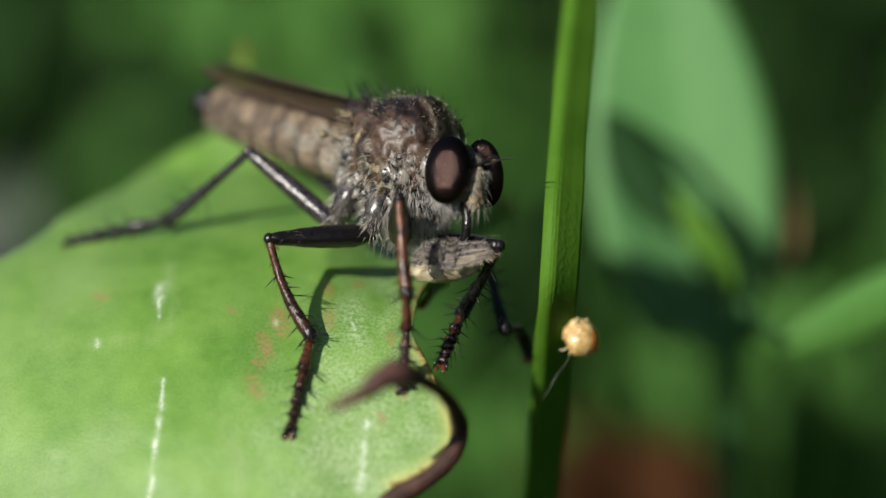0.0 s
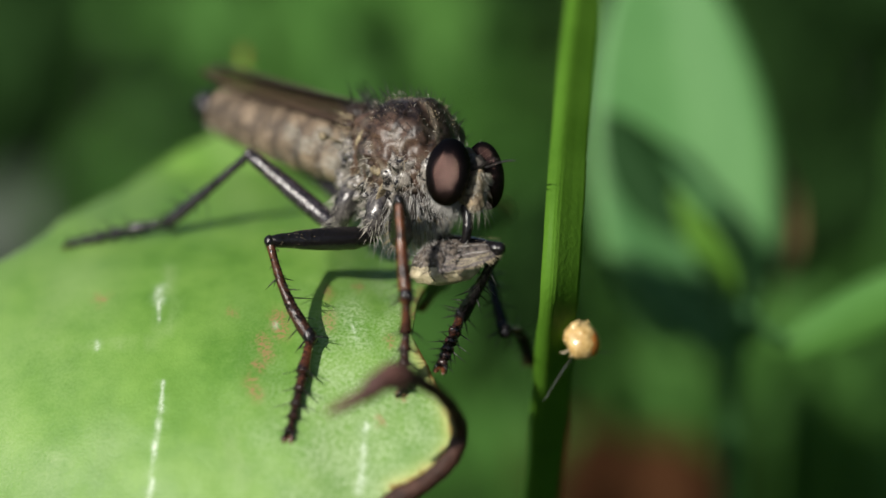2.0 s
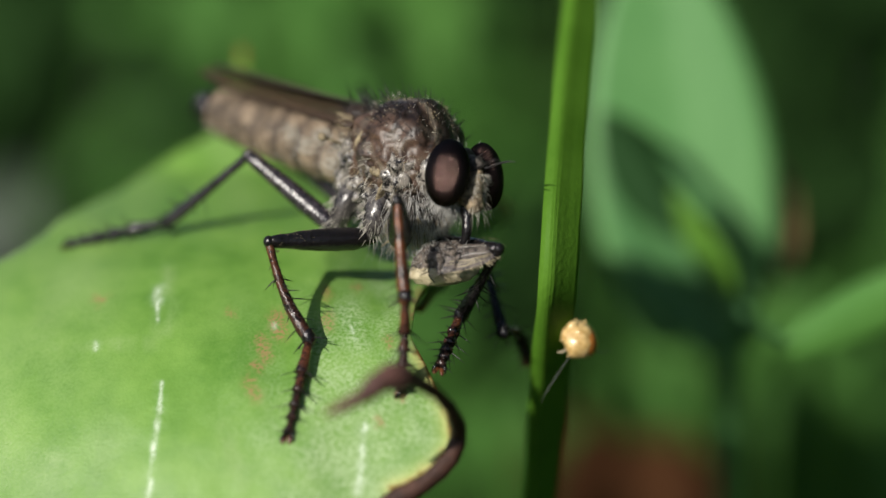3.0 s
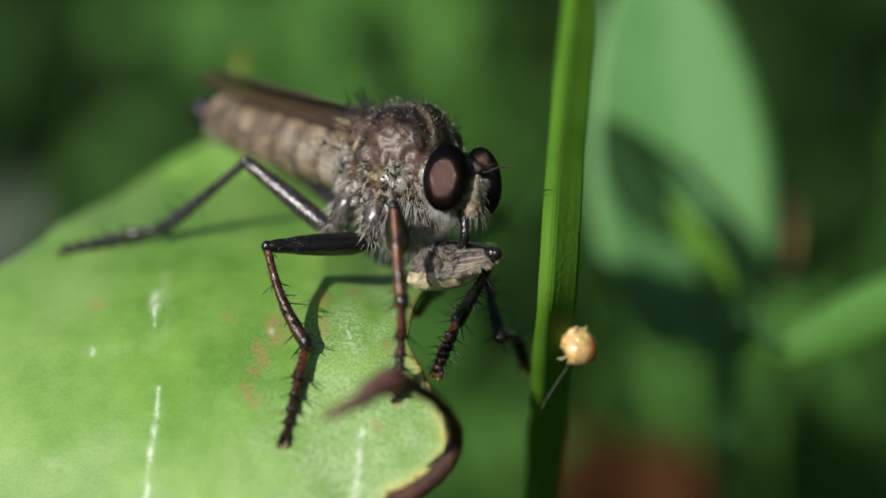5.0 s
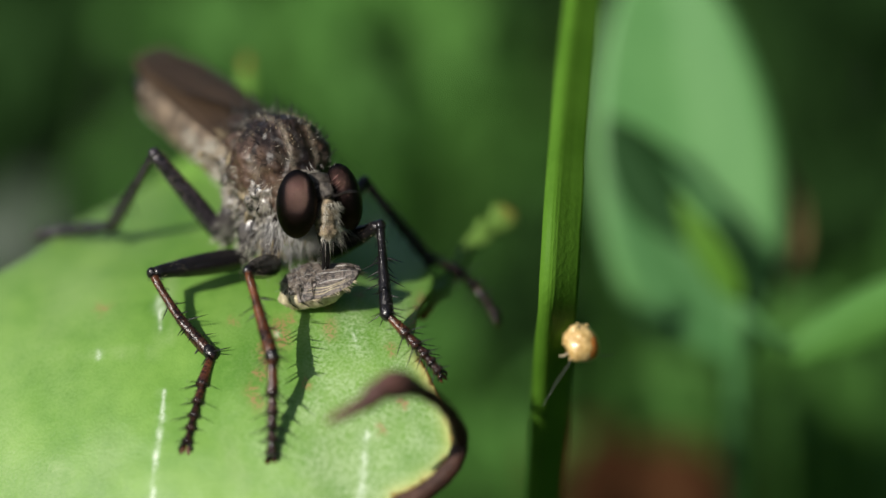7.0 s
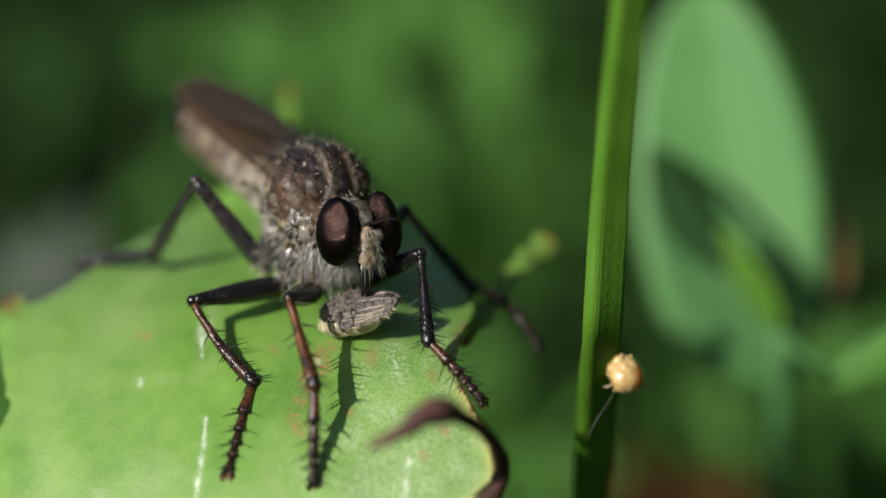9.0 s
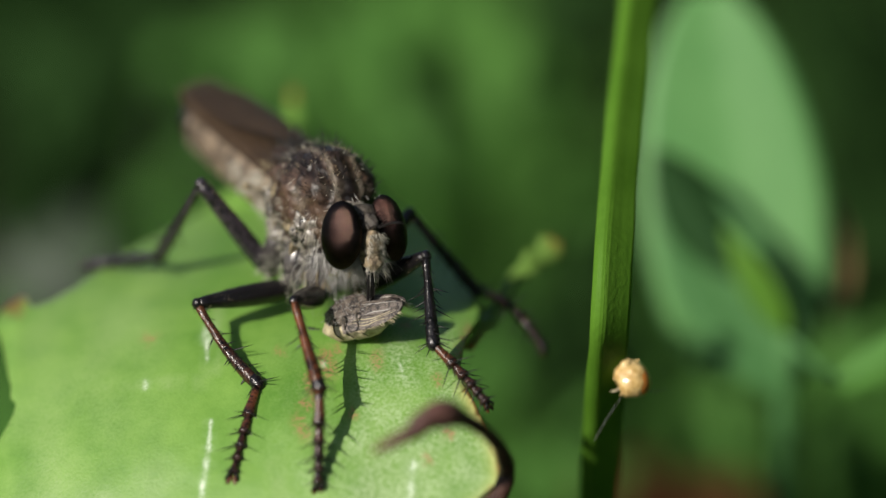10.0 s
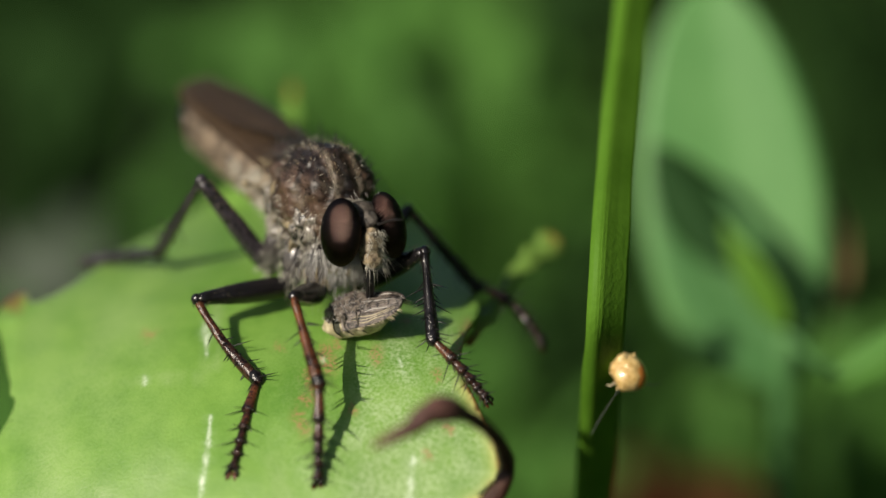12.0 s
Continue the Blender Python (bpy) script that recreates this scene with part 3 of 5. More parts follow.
def herb(name, label, leaves, material, foot, thick=1.0):
    """A herb behind the leaf: a stem from the ground with broad leaves; leaves as (x, y, z, length, width, turn, tip back, lean)."""
    home = thing(name, STAND, label, "plant", "herbs behind the leaf")
    c = Vector([sum(v[k] for v in leaves) / len(leaves) for k in range(3)])
    base = STAND.inverted() @ Vector((foot[0] * MM, foot[1] * MM, GROUND)) / MM
    for x, y, z, length, width, turn, back, lean in leaves:
        bm = leaf_mesh(length, width, 0.15, 0.10, 12, 6, 0.3, 0.85, 0.05)
        m = pose(x * MM, y * MM, z * MM, -back, lean, turn)
        part("leaf", bm, material, home, m=m)
        bm = bmesh.new()
        tube(bm, spline((c + (base - c) * 0.15, (Vector((x, y, z)) + c) / 2 + Vector((0, -2, 0)), (x, y, z)), 4), [0.5 * thick] * 9, 6)
        part("stalk", bm, material, home)
    bm = bmesh.new()
    tube(bm, spline((base, (base + c) / 2 + Vector((4, 0, 3)), c + (base - c) * 0.14), 6), [1.3 * thick] * 13, 8)
    part("stem", bm, material, home)


def herbs():
    rnd = random.Random(3)
    say = "soft green broad-leaved herb growing behind the leaf"
    dim = "dark green herb in the shade"
    herb("herb", say, ((-10, 10, -170, 16, 12, 20, 20, 0), (-3, 9, -185, 18, 12, -30, 25, 0), (-6, 18, -190, 18, 13, 0, 30, 10), (-15, 12, -185, 10, 8, 40, 20, 0)), HERB, (-8, 260))
    herb("herb", say, ((-25, -1, -165, 10, 9, 10, 20, 0), (-22, -4, -165, 22, 14, -15, 20, 0)), HERB, (-26, 250))
    herb("herb", dim, ((-40, 4, -170, 26, 18, -20, 10, 45), (-32, 10, -175, 24, 16, 10, 10, 45), (-42, 18, -180, 22, 16, 30, 10, 45), (-24, 18, -175, 18, 14, 30, 10, 45)), HERB_SHADED, (-44, 290))
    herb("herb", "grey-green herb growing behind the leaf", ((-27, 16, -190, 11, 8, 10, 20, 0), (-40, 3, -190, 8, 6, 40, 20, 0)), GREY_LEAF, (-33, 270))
    herb("herb", say, ((12.5, -11.5, -150, 6, 5, 35, 20, 25), (15, -10.5, -156, 6, 5, -30, 20, 25)), HERB_SHADED, (13, 230))
    herb("herb", dim, ((4, -4, -110, 10, 7, 30, 10, 40), (8, -3, -120, 10, 7, -10, 10, 40)), HERB_SHADED, (8, 210))
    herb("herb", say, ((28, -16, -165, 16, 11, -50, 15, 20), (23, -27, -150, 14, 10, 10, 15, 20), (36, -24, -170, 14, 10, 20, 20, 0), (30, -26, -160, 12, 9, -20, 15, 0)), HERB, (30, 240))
    herb("herb", dim, ((34, 4, -190, 26, 16, 20, 10, 40), (42, 10, -200, 24, 16, -20, 10, 40), (30, 16, -205, 22, 14, 0, 10, 40)), HERB_SHADED, (36, 300))
    herb("herb", "grey-green herb far behind", ((38.5, 14.5, -215, 6, 6, 10, 20, 0), (47, 3, -215, 7, 6, -40, 20, 0)), GREY_LEAF, (40, 330))
    # Sprigs set where the background lies in shade; their dark colour carries it.
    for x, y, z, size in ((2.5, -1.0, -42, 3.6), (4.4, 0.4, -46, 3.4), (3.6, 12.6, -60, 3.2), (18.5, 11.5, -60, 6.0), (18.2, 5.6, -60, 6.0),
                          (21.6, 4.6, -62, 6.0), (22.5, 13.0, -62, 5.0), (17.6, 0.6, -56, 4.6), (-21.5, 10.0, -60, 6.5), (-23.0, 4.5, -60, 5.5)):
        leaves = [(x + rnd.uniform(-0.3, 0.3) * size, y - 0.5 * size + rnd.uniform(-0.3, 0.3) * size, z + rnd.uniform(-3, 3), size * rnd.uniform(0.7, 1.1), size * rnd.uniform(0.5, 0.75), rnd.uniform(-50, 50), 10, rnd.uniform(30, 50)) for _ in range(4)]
        herb("sprig", "small dark leafy sprig in the shade", leaves, HERB_SHADED, (x, 110 + rnd.uniform(-6, 6)), 0.4)
    for x, y, z, size in ((12.6, -5.2, -46, 2.8), (16.8, -6.8, -48, 3.2), (19.4, -5.4, -46, 3.0), (27.0, -12.0, -96, 5.0), (10.4, -5.0, -48, 2.6)):
        leaves = [(x + rnd.uniform(-0.6, 0.6) * size, y - 0.4 * size + rnd.uniform(-0.5, 0.5) * size, z + rnd.uniform(-3, 3), size * rnd.uniform(0.6, 1.0), size * rnd.uniform(0.4, 0.6), rnd.uniform(-80, 80), rnd.uniform(0, 20), rnd.uniform(-30, 5)) for _ in range(5)]
        herb("sprig", "small leafy green sprig behind the leaf", leaves, HERB, (x, 100 + rnd.uniform(-6, 6)), 0.35)
    for x, y, material in ((-8.1, 13.9, SPRIG), (-2.3, 15.3, SPRIG), (-18.5, 14.5, HERB), (-15.5, 9.0, HERB_SHADED), (-21.5, 3.0, HERB), (12.6, -6.8, HERB),
                           (16.2, -10.5, HERB), (21.0, -7.2, HERB), (-12.1, 15.3, HERB), (5.4, 18.0, HERB_SHADED), (-5.0, 12.0, HERB), (0.6, 10.6, SPRIG), (-28, 12, HERB_SHADED), (17.0, -17.5, HERB_SHADED), (5.6, -7.0, HERB), (11.0, -6.4, HERB), (-0.9, -5.5, HERB), (1.9, -6.8, HERB), (-1.4, 8.4, SPRIG), (1.0, 7.4, HERB), (-3.6, 6.6, HERB), (-2.5, 7.5, HERB), (2.6, 5.5, HERB), (-5.6, 9.4, HERB), (-0.8, 9.8, HERB), (-27, 2.2, GREY_LEAF), (3.2, -12.5, HERB), (-31, 5, HERB_SHADED), (27, 9, HERB_SHADED), (24, 3, HERB_SHADED), (4.4, -1.6, HERB_SHADED), (3.8, -4.0, HERB_SHADED), (29, 15, HERB_SHADED), (26, -3, HERB_SHADED), (4.8, -4.6, HERB_SHADED), (5.9, -2.6, HERB_SHADED), (4.9, -3.4, HERB_SHADED)):
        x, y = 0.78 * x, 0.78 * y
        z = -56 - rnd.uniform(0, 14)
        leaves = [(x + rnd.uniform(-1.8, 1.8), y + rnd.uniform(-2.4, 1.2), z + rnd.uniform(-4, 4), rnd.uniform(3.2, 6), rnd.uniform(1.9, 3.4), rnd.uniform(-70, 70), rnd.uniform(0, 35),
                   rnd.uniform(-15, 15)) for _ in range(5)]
        herb("sprig", "small leafy green sprig behind the leaf" if material is not HERB_SHADED else "small dark leafy sprig in the shade", leaves, material, (x, 120 + rnd.uniform(-6, 6)), 0.4)
    rnd = random.Random(8)
    for x, y, z, size in ((23.0, -11.0, -98, 5.0), (26.0, -13.5, -100, 5.0), (30.0, -10.5, -98, 5.0), (2.7, -6.2, -44, 2.6), (3.4, -8.4, -44, 2.4), (16.6, -3.4, -40, 3.0)):
        leaves = [(x + rnd.uniform(-0.6, 0.6) * size, y - 0.4 * size + rnd.uniform(-0.5, 0.5) * size, z + rnd.uniform(-3, 3), size * rnd.uniform(0.6, 1.0), size * rnd.uniform(0.4, 0.6), rnd.uniform(-80, 80), rnd.uniform(0, 20), rnd.uniform(-30, 5)) for _ in range(5)]
        herb("sprig", "small leafy green sprig behind the leaf", leaves, HERB, (x, 100 + rnd.uniform(-6, 6)), 0.35)
    for label, material, size, m in (("reddish brown dead leaf lying among the herbs", LITTER, (9.5, 7.8), spot(11.2, -14.3, -54, -14, -8, 62)),
                                     ("brown dead leaf lying beside another", LITTER, (6.6, 4.6), spot(13.2, -12.0, -45, -14, -8, 70)),
                                     ("ochre withered narrow leaf behind the plant", STRAWY, (4.8, 1.8), spot(13.2, -1.1, -20.8, 0, 0, -2))):
        home = thing("dead_leaf", m, label, "dead leaf")
        part("blade", leaf_mesh(*size, 0.2, 0.1, 12, 6, size[0] * 0.014, 0.8, 0.1), material, home)
        bm = bmesh.new()
        tube(bm, [(0, size[0] * f, -0.1 * size[0] * f * f) for f in (-0.2, 0, 0.25, 0.5, 0.75, 0.97)], [size[0] * 0.016 * (1 - 0.13 * k) for k in range(6)], 6)
        part("midrib", bm, material, home)


# ---- the fly: x ahead, y to its own left, z up, from the middle of the thorax ----
REST, LEAN, TURNED = "rest", "lean", "turned"


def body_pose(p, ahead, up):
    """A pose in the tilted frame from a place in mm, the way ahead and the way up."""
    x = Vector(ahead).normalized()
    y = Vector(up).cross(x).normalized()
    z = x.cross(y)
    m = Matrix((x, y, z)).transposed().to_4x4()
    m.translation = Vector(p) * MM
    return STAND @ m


BODY = {
    REST: body_pose((-1.38, 3.26, -0.98), (0.696, -0.256, 0.671), (0.222, 0.965, 0.138)),
    "swing": body_pose((-2.05, 2.95, -1.4), (0.30, -0.55, 0.78), (0.0, 0.82, 0.57)),
    LEAN: body_pose((-4.94, 3.84, -0.55), (0.234, -0.573, 0.786), (-0.042, 0.801, 0.597)),
    TURNED: body_pose((-5.74, 2.97, -1.55), (0.500, -0.380, 0.770), (0.102, 0.900, 0.423)),
}
# Seconds, stance, and how far the body has drifted on its legs, right and up, in mm.
BODY_TIMES = ((0, REST, 0, 0), (1.5, REST, 0.02, 0.01), (3, REST, 0.05, 0), (5, REST, 0.10, 0.01), (6.22, REST, 0.11, 0.01), (6.3, REST, 0.11, 0.01), (6.4, "swing", 0, 0), (6.5, LEAN, 0, 0),
              (6.6, TURNED, 0.065, 0.09), (6.7, TURNED, 0.065, 0.09), (7, TURNED, 0.065, 0.09), (7.5, TURNED, 0, 0.09), (9.5, TURNED, 0, 0.07), (10.5, TURNED, 0, 0.04), (12, TURNED, 0, 0))


def body_at(state, right, up):
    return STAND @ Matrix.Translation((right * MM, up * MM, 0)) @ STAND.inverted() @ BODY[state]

# Each leg: hip on the body, lengths of femur, tibia and foot, then knee, ankle and toe for the three stances, in the tilted frame.
LEGS = {
    "front_right": ((1.55, -0.76, -2.75), (3.1, 3.3, 3.35), {
        REST: ((-1.41, 1.28, 3.1), (-1.21, -1.91, 3.4), (-1.35, -4.75, 2.55)),
        LEAN: ((-6.43, -0.73, 1.65), (-5.26, -3.31, 3.35), (-5.54, -6.65, 3.47)),
        TURNED: ((-6.49, -0.69, 2.5), (-5.56, -3.28, 3.3), (-5.65, -6.60, 3.42))}),
    "mid_right": ((0.59, -1.26, -2.80), (3.6, 3.58, 3.75), {
        REST: ((-5.74, 0.20, 1.2), (-4.41, -2.91, 1.6), (-5.09, -6.21, 3.29)),
        LEAN: ((-9.09, 0.06, -0.15), (-7.97, -3.07, 1.2), (-8.49, -6.34, 2.97)),
        TURNED: ((-10.05, -0.40, 0.1), (-7.82, -3.18, 1.0), (-8.54, -6.28, 2.94))}),
    "hind_right": ((-1.08, -1.24, -2.92), (4.13, 4.37, 3.86), {
        REST: ((-6.69, 3.42, -2.24), (-9.59, 1.01, -4.49), (-13.36, 0.18, -4.98)),
        LEAN: ((-8.99, 4.22, -0.90), (-9.82, 0.89, -3.60), (-13.35, 0.19, -5.00)),
        TURNED: ((-9.92, 3.66, -1.46), (-11.70, 1.18, -4.58), (-14.59, 0.92, -7.10))}),
    "front_left": ((1.49, 0.76, -2.74), (3.4, 3.18, 2.89), {
        REST: ((1.91, 0.11, 1.56), (0.59, -2.28, -0.10), (-0.08, -3.93, 2.00)),
        LEAN: ((-1.83, 1.60, 1.58), (-1.98, -1.46, 0.75), (-0.19, -3.53, 1.69)),
        TURNED: ((-2.24, 1.29, 0.16), (-2.03, -1.66, 1.36), (0.01, -3.91, 1.99))}),
    "mid_left": ((0.5, 1.06, -2.73), (3.01, 3.94, 3.15), {
        REST: ((1.30, 0.22, -3.74), (2.14, -2.78, -1.26), (3.04, -3.93, -4.00)),
        LEAN: ((-1.27, 3.03, -2.98), (0.05, -0.26, -1.25), (1.44, -2.98, -2.00)),
        TURNED: ((-2.73, 2.69, -2.45), (-0.48, -0.05, -4.12), (1.88, -2.17, -4.08))}),
    "hind_left": ((-1.0, 1.2, -2.85), (4.13, 4.37, 3.86), {
        s: [tuple(STAND.inverted() @ BODY[s] @ (Vector(p) * MM) / MM) for p in ((-4.9, 1.2, -1.3), (-9.0, 1.3, -1.2), (-5.6, 1.5, -1.6))]
        for s in (REST, LEAN, TURNED)}),
}


def reach(hip, joints, lengths):
    """Bends a leg so that its lengths hold, with the hip and the toe kept in place."""
    pts = [Vector(hip)] + [Vector(j) for j in joints]
    toe = pts[3].copy()
    for _ in range(40):
        pts[3] = toe.copy()
        for i in (2, 1):
            pts[i] = pts[i + 1] + (pts[i] - pts[i + 1]).normalized() * lengths[i]
        for i in (1, 2, 3):
            pts[i] = pts[i - 1] + (pts[i] - pts[i - 1]).normalized() * lengths[i - 1]
    return pts


def leg_rows():
    """For each leg the rows of its three pieces, in the fly's own space."""
    out = {}
    for leg, (hip, lengths, stances) in LEGS.items():
        rows = [[], [], []]
        for t, state, right, up in BODY_TIMES:
            m = STAND.inverted() @ body_at(state, right, up)
            m.translation /= MM
            if state == "swing":
                joints = [(Vector(a) + Vector(b)) / 2 for a, b in zip(stances[REST], stances[LEAN])]
                joints[2] = Vector((-4.4, -5.2, 3.4)) if leg == "front_right" else Vector(stances[REST][2])
            else:
                joints = stances[state]
            pts = reach(m @ Vector(hip), joints, lengths)
            pts = [m.inverted() @ p for p in pts]
            for i in range(3):
                x = (pts[i + 1] - pts[i]).normalized()
                ref = Vector((0, 0, 1))
                if abs(x.dot(ref)) > 0.97:
                    ref = Vector((1, 0, 0))
                y = ref.cross(x).normalized()
                pm = Matrix((x, y, x.cross(y))).transposed().to_4x4()
                pm.translation = pts[i] * MM
                rows[i].append((t, pm))
        out[leg] = rows
    return out


def limb(length, radii, n=14, bow=0.0):
    """A leg piece along x with the given radii spread over its length, rounded at both ends."""
    bm = bmesh.new()
    pts, rs = [], []
    count = 18
    for i in range(count + 1):
        f = i / count
        q = f * (len(radii) - 1)
        k = min(int(q), len(radii) - 2)
        r = radii[k] + (radii[k + 1] - radii[k]) * (q - k)
        pts.append((f * length, 0, bow * math.sin(math.pi * f)))
        rs.append(r * (0.72 if i in (0, count) else 0.94 if i in (1, count - 1) else 1.0))
    tube(bm, pts, rs, n)
    for v in bm.verts:
        v.co += 0.018 * noise.noise_vector(v.co * 3.5)
    return bm


def bristles_on(length, r, count, rnd, long=0.5, lean=0.5, thick=0.018, start=0.1):
    bm = bmesh.new()
    for i in range(count):
        f = start + (0.98 - start) * (i + rnd.random()) / count
        a = rnd.uniform(0, 6.283)
        out = Vector((0, math.cos(a), math.sin(a)))
        hair(bm, Vector((f * length, 0, 0)) + out * r * 0.85, out + Vector((lean, 0, 0)), long * rnd.uniform(0.6, 1.2), thick)
    return bm


def build_leg(fly, leg, rnd):
    hip, (lf, lt, lk), _ = LEGS[leg]
    front, hind = leg.startswith("front"), leg.startswith("hind")
    s = -1 if leg.endswith("right") else 1
    bm = bmesh.new()
    top = Vector((hip[0] * 0.8, hip[1] * 0.8, -1.2))
    tube(bm, spline((top, (top + Vector(hip)) / 2 + Vector((0.1, s * 0.2, 0)), hip), 5), [0.36, 0.40, 0.42, 0.43, 0.42, 0.40, 0.38, 0.36, 0.33, 0.30, 0.26], 16)
    for v in bm.verts:
        v.co += 0.09 * noise.noise_vector(v.co * 2.6)
    coxa = part("coxa", bm, COXA, fly, "dusted grey coxa")
    bm = bmesh.new()
    for _ in range(90):
        a = rnd.uniform(0, 6.28)
        p = Vector(hip) + Vector((0.34 * math.cos(a), 0.34 * math.sin(a), rnd.uniform(0, 1.1)))
        hair(bm, p, (math.cos(a), math.sin(a), -0.6), rnd.uniform(0.25, 0.55), 0.011, (0, 0, -0.3))
    part("hairs", bm, HAIR_GOLD if front else HAIR_PALE, coxa)
    thigh = 0.41 if front else 0.40 if not hind else 0.35
    bm = limb(lf, (0.27, thigh * 0.97, thigh, thigh * 0.95, thigh * 0.84, 0.25, 0.235), 20)
    blob(bm, (lf, 0, 0), (0.19, 0.20, 0.21), seg=14)
    blob(bm, (0.02, 0, 0), (0.25, 0.25, 0.25), seg=14)
    femur = part("femur", bm, LEG_GREY if hind else BLACK, fly)
    hairs = bristles_on(lf, thigh * 0.97, 130, rnd, 0.11, 2.4, 0.007)
    part("bristles", hairs, HAIR_DULL, femur)
    bm = limb(lt, (0.160, 0.142, 0.150, 0.172, 0.200, 0.235, 0.235), 16, -0.20 if leg == "mid_right" else -0.03)
    blob(bm, (lt, 0, 0), (0.24, 0.24, 0.24), seg=14)
    russet = bm.verts.layers.float.new("russet")
    for v in bm.verts:
        v[russet] = max(0, 0.95 - 1.5 * v.co.x / lt) + 0.3 * noise.noise(v.co * 3)
    blob(bm, (0.02, 0, 0), (0.19, 0.18, 0.18), seg=14)
    tibia = part("tibia", bm, LEG_RED if front and s < 0 else LEG_GREY if hind else BLACK if s > 0 else LEG_DARK_RED, fly, "russet brown shin" if front and s < 0 else "")
    bm = bmesh.new()
    blob(bm, (lt - 0.10, 0, 0.01), (0.36, 0.25, 0.25), seg=16, rough=0.03, size=0.15)
    part("ankle", bm, BLACK, tibia, "black swollen end of the shin")
    hairs = bristles_on(lt, 0.20, 18 if not hind else 9, rnd, 0.66, 0.45, 0.032, 0.28)
    for k in range(7):
        a = k * 0.9
        hair(hairs, (lt * 0.99, 0.18 * math.cos(a), 0.18 * math.sin(a)), (0.5, math.cos(a), math.sin(a)), 0.62, 0.033)
    for k in range(110):
        a, f = rnd.uniform(0, 6.28), rnd.random()
        hair(hairs, (f * lt, 0.17 * math.cos(a), 0.17 * math.sin(a)), (1.0, 0.6 * math.cos(a), 0.6 * math.sin(a)), 0.18, 0.010)
    if leg == "mid_right":
        for v in hairs.verts:
            v.co.z -= 0.20 * math.sin(math.pi * max(0, min(1, v.co.x / lt)))
    part("bristles", hairs, HAIR_BLACK, tibia)
    # the foot: a long first joint, four short ones, two claws and two pads, all on one bow
    arch = {"mid_left": 0.42, "mid_right": 0.12}.get(leg, 0.05)

    def bowed(bm):
        for v in bm.verts:
            v.co.z += arch * math.sin(math.pi * max(0, min(1, v.co.x / lk)) ** 0.75)
        return bm

    cuts = [0, 0.36, 0.54, 0.68, 0.80, 0.93]
    hairs = bmesh.new()
    joints = []
    for k in range(5):
        a, b = cuts[k] * lk, cuts[k + 1] * lk
        w = (0.185, 0.175, 0.17, 0.16, 0.155)[k]
        bm = bmesh.new()
        tube(bm, [(a - 0.03, 0, 0), (a + 0.08, 0, 0), (a + (b - a) * 0.35, 0, 0), (a + (b - a) * 0.65, 0, 0), (b - 0.12, 0, 0), (b - 0.04, 0, 0), (b + 0.02, 0, 0)],
             [w * 0.55, w * 0.78, w * 0.86, w * 0.98, w * 1.26, w * 1.18, w * 0.7], 12)
        russet = bm.verts.layers.float.new("russet")
        for v in bm.verts:
            v[russet] = (1.0, 0.6, 0.25, 0.1, 0)[k] if a + 0.1 < v.co.x < b - 0.2 else 0
            v.co += 0.03 * noise.noise_vector(v.co * 4 + Vector((k, 0, 0)))
        joints.append(bm)
        for q in range(6):
            g = q * 1.047 + k
            hair(hairs, (b - 0.08, w * math.cos(g), w * math.sin(g)), (0.55, math.cos(g), math.sin(g)), (0.72 if k < 3 else 0.42) * rnd.uniform(0.6, 1.2), 0.026)
        for q in range(26):
            g, f = rnd.uniform(0, 6.28), rnd.uniform(a, b)
            hair(hairs, (f, w * 0.8 * math.cos(g), w * 0.8 * math.sin(g)), (1.0, math.cos(g), math.sin(g)), 0.16, 0.010)
    tarsus = part("tarsus", bowed(joints[0]), LEG_GREY if hind else LEG_DARK_RED, fly)
    for bm in joints[1:]:
        part("toe_joint", bowed(bm), LEG_GREY if hind else LEG_DARK_RED, tarsus)
    part("bristles", bowed(hairs), HAIR_BLACK, tarsus)
    for sy in (-1, 1):
        bm = bmesh.new()
        tube(bm, spline(((0.92 * lk, 0.05 * sy, 0.04), (0.975 * lk, 0.18 * sy, 0.06), (1.0 * lk, 0.24 * sy, -0.12)), 4), [0.06, 0.06, 0.055, 0.05, 0.045, 0.04, 0.03, 0.022, 0.01], 6)
        part("claw", bowed(bm), BLACK, tarsus)
        bm = bmesh.new()
        blob(bm, (0.985 * lk, 0.10 * sy, -0.06), (0.18, 0.085, 0.05), (0, 10, 18 * sy), 10)
        part("pad", bowed(bm), LEG_RED, tarsus)
    return femur, tibia, tarsus


def on_egg(c, r, way):
    d = Vector(way).normalized()
    p = Vector((d.x * r[0], d.y * r[1], d.z * r[2]))
    n = Vector((d.x / r[0], d.y / r[1], d.z / r[2])).normalized()
    return Vector(c) + p, n


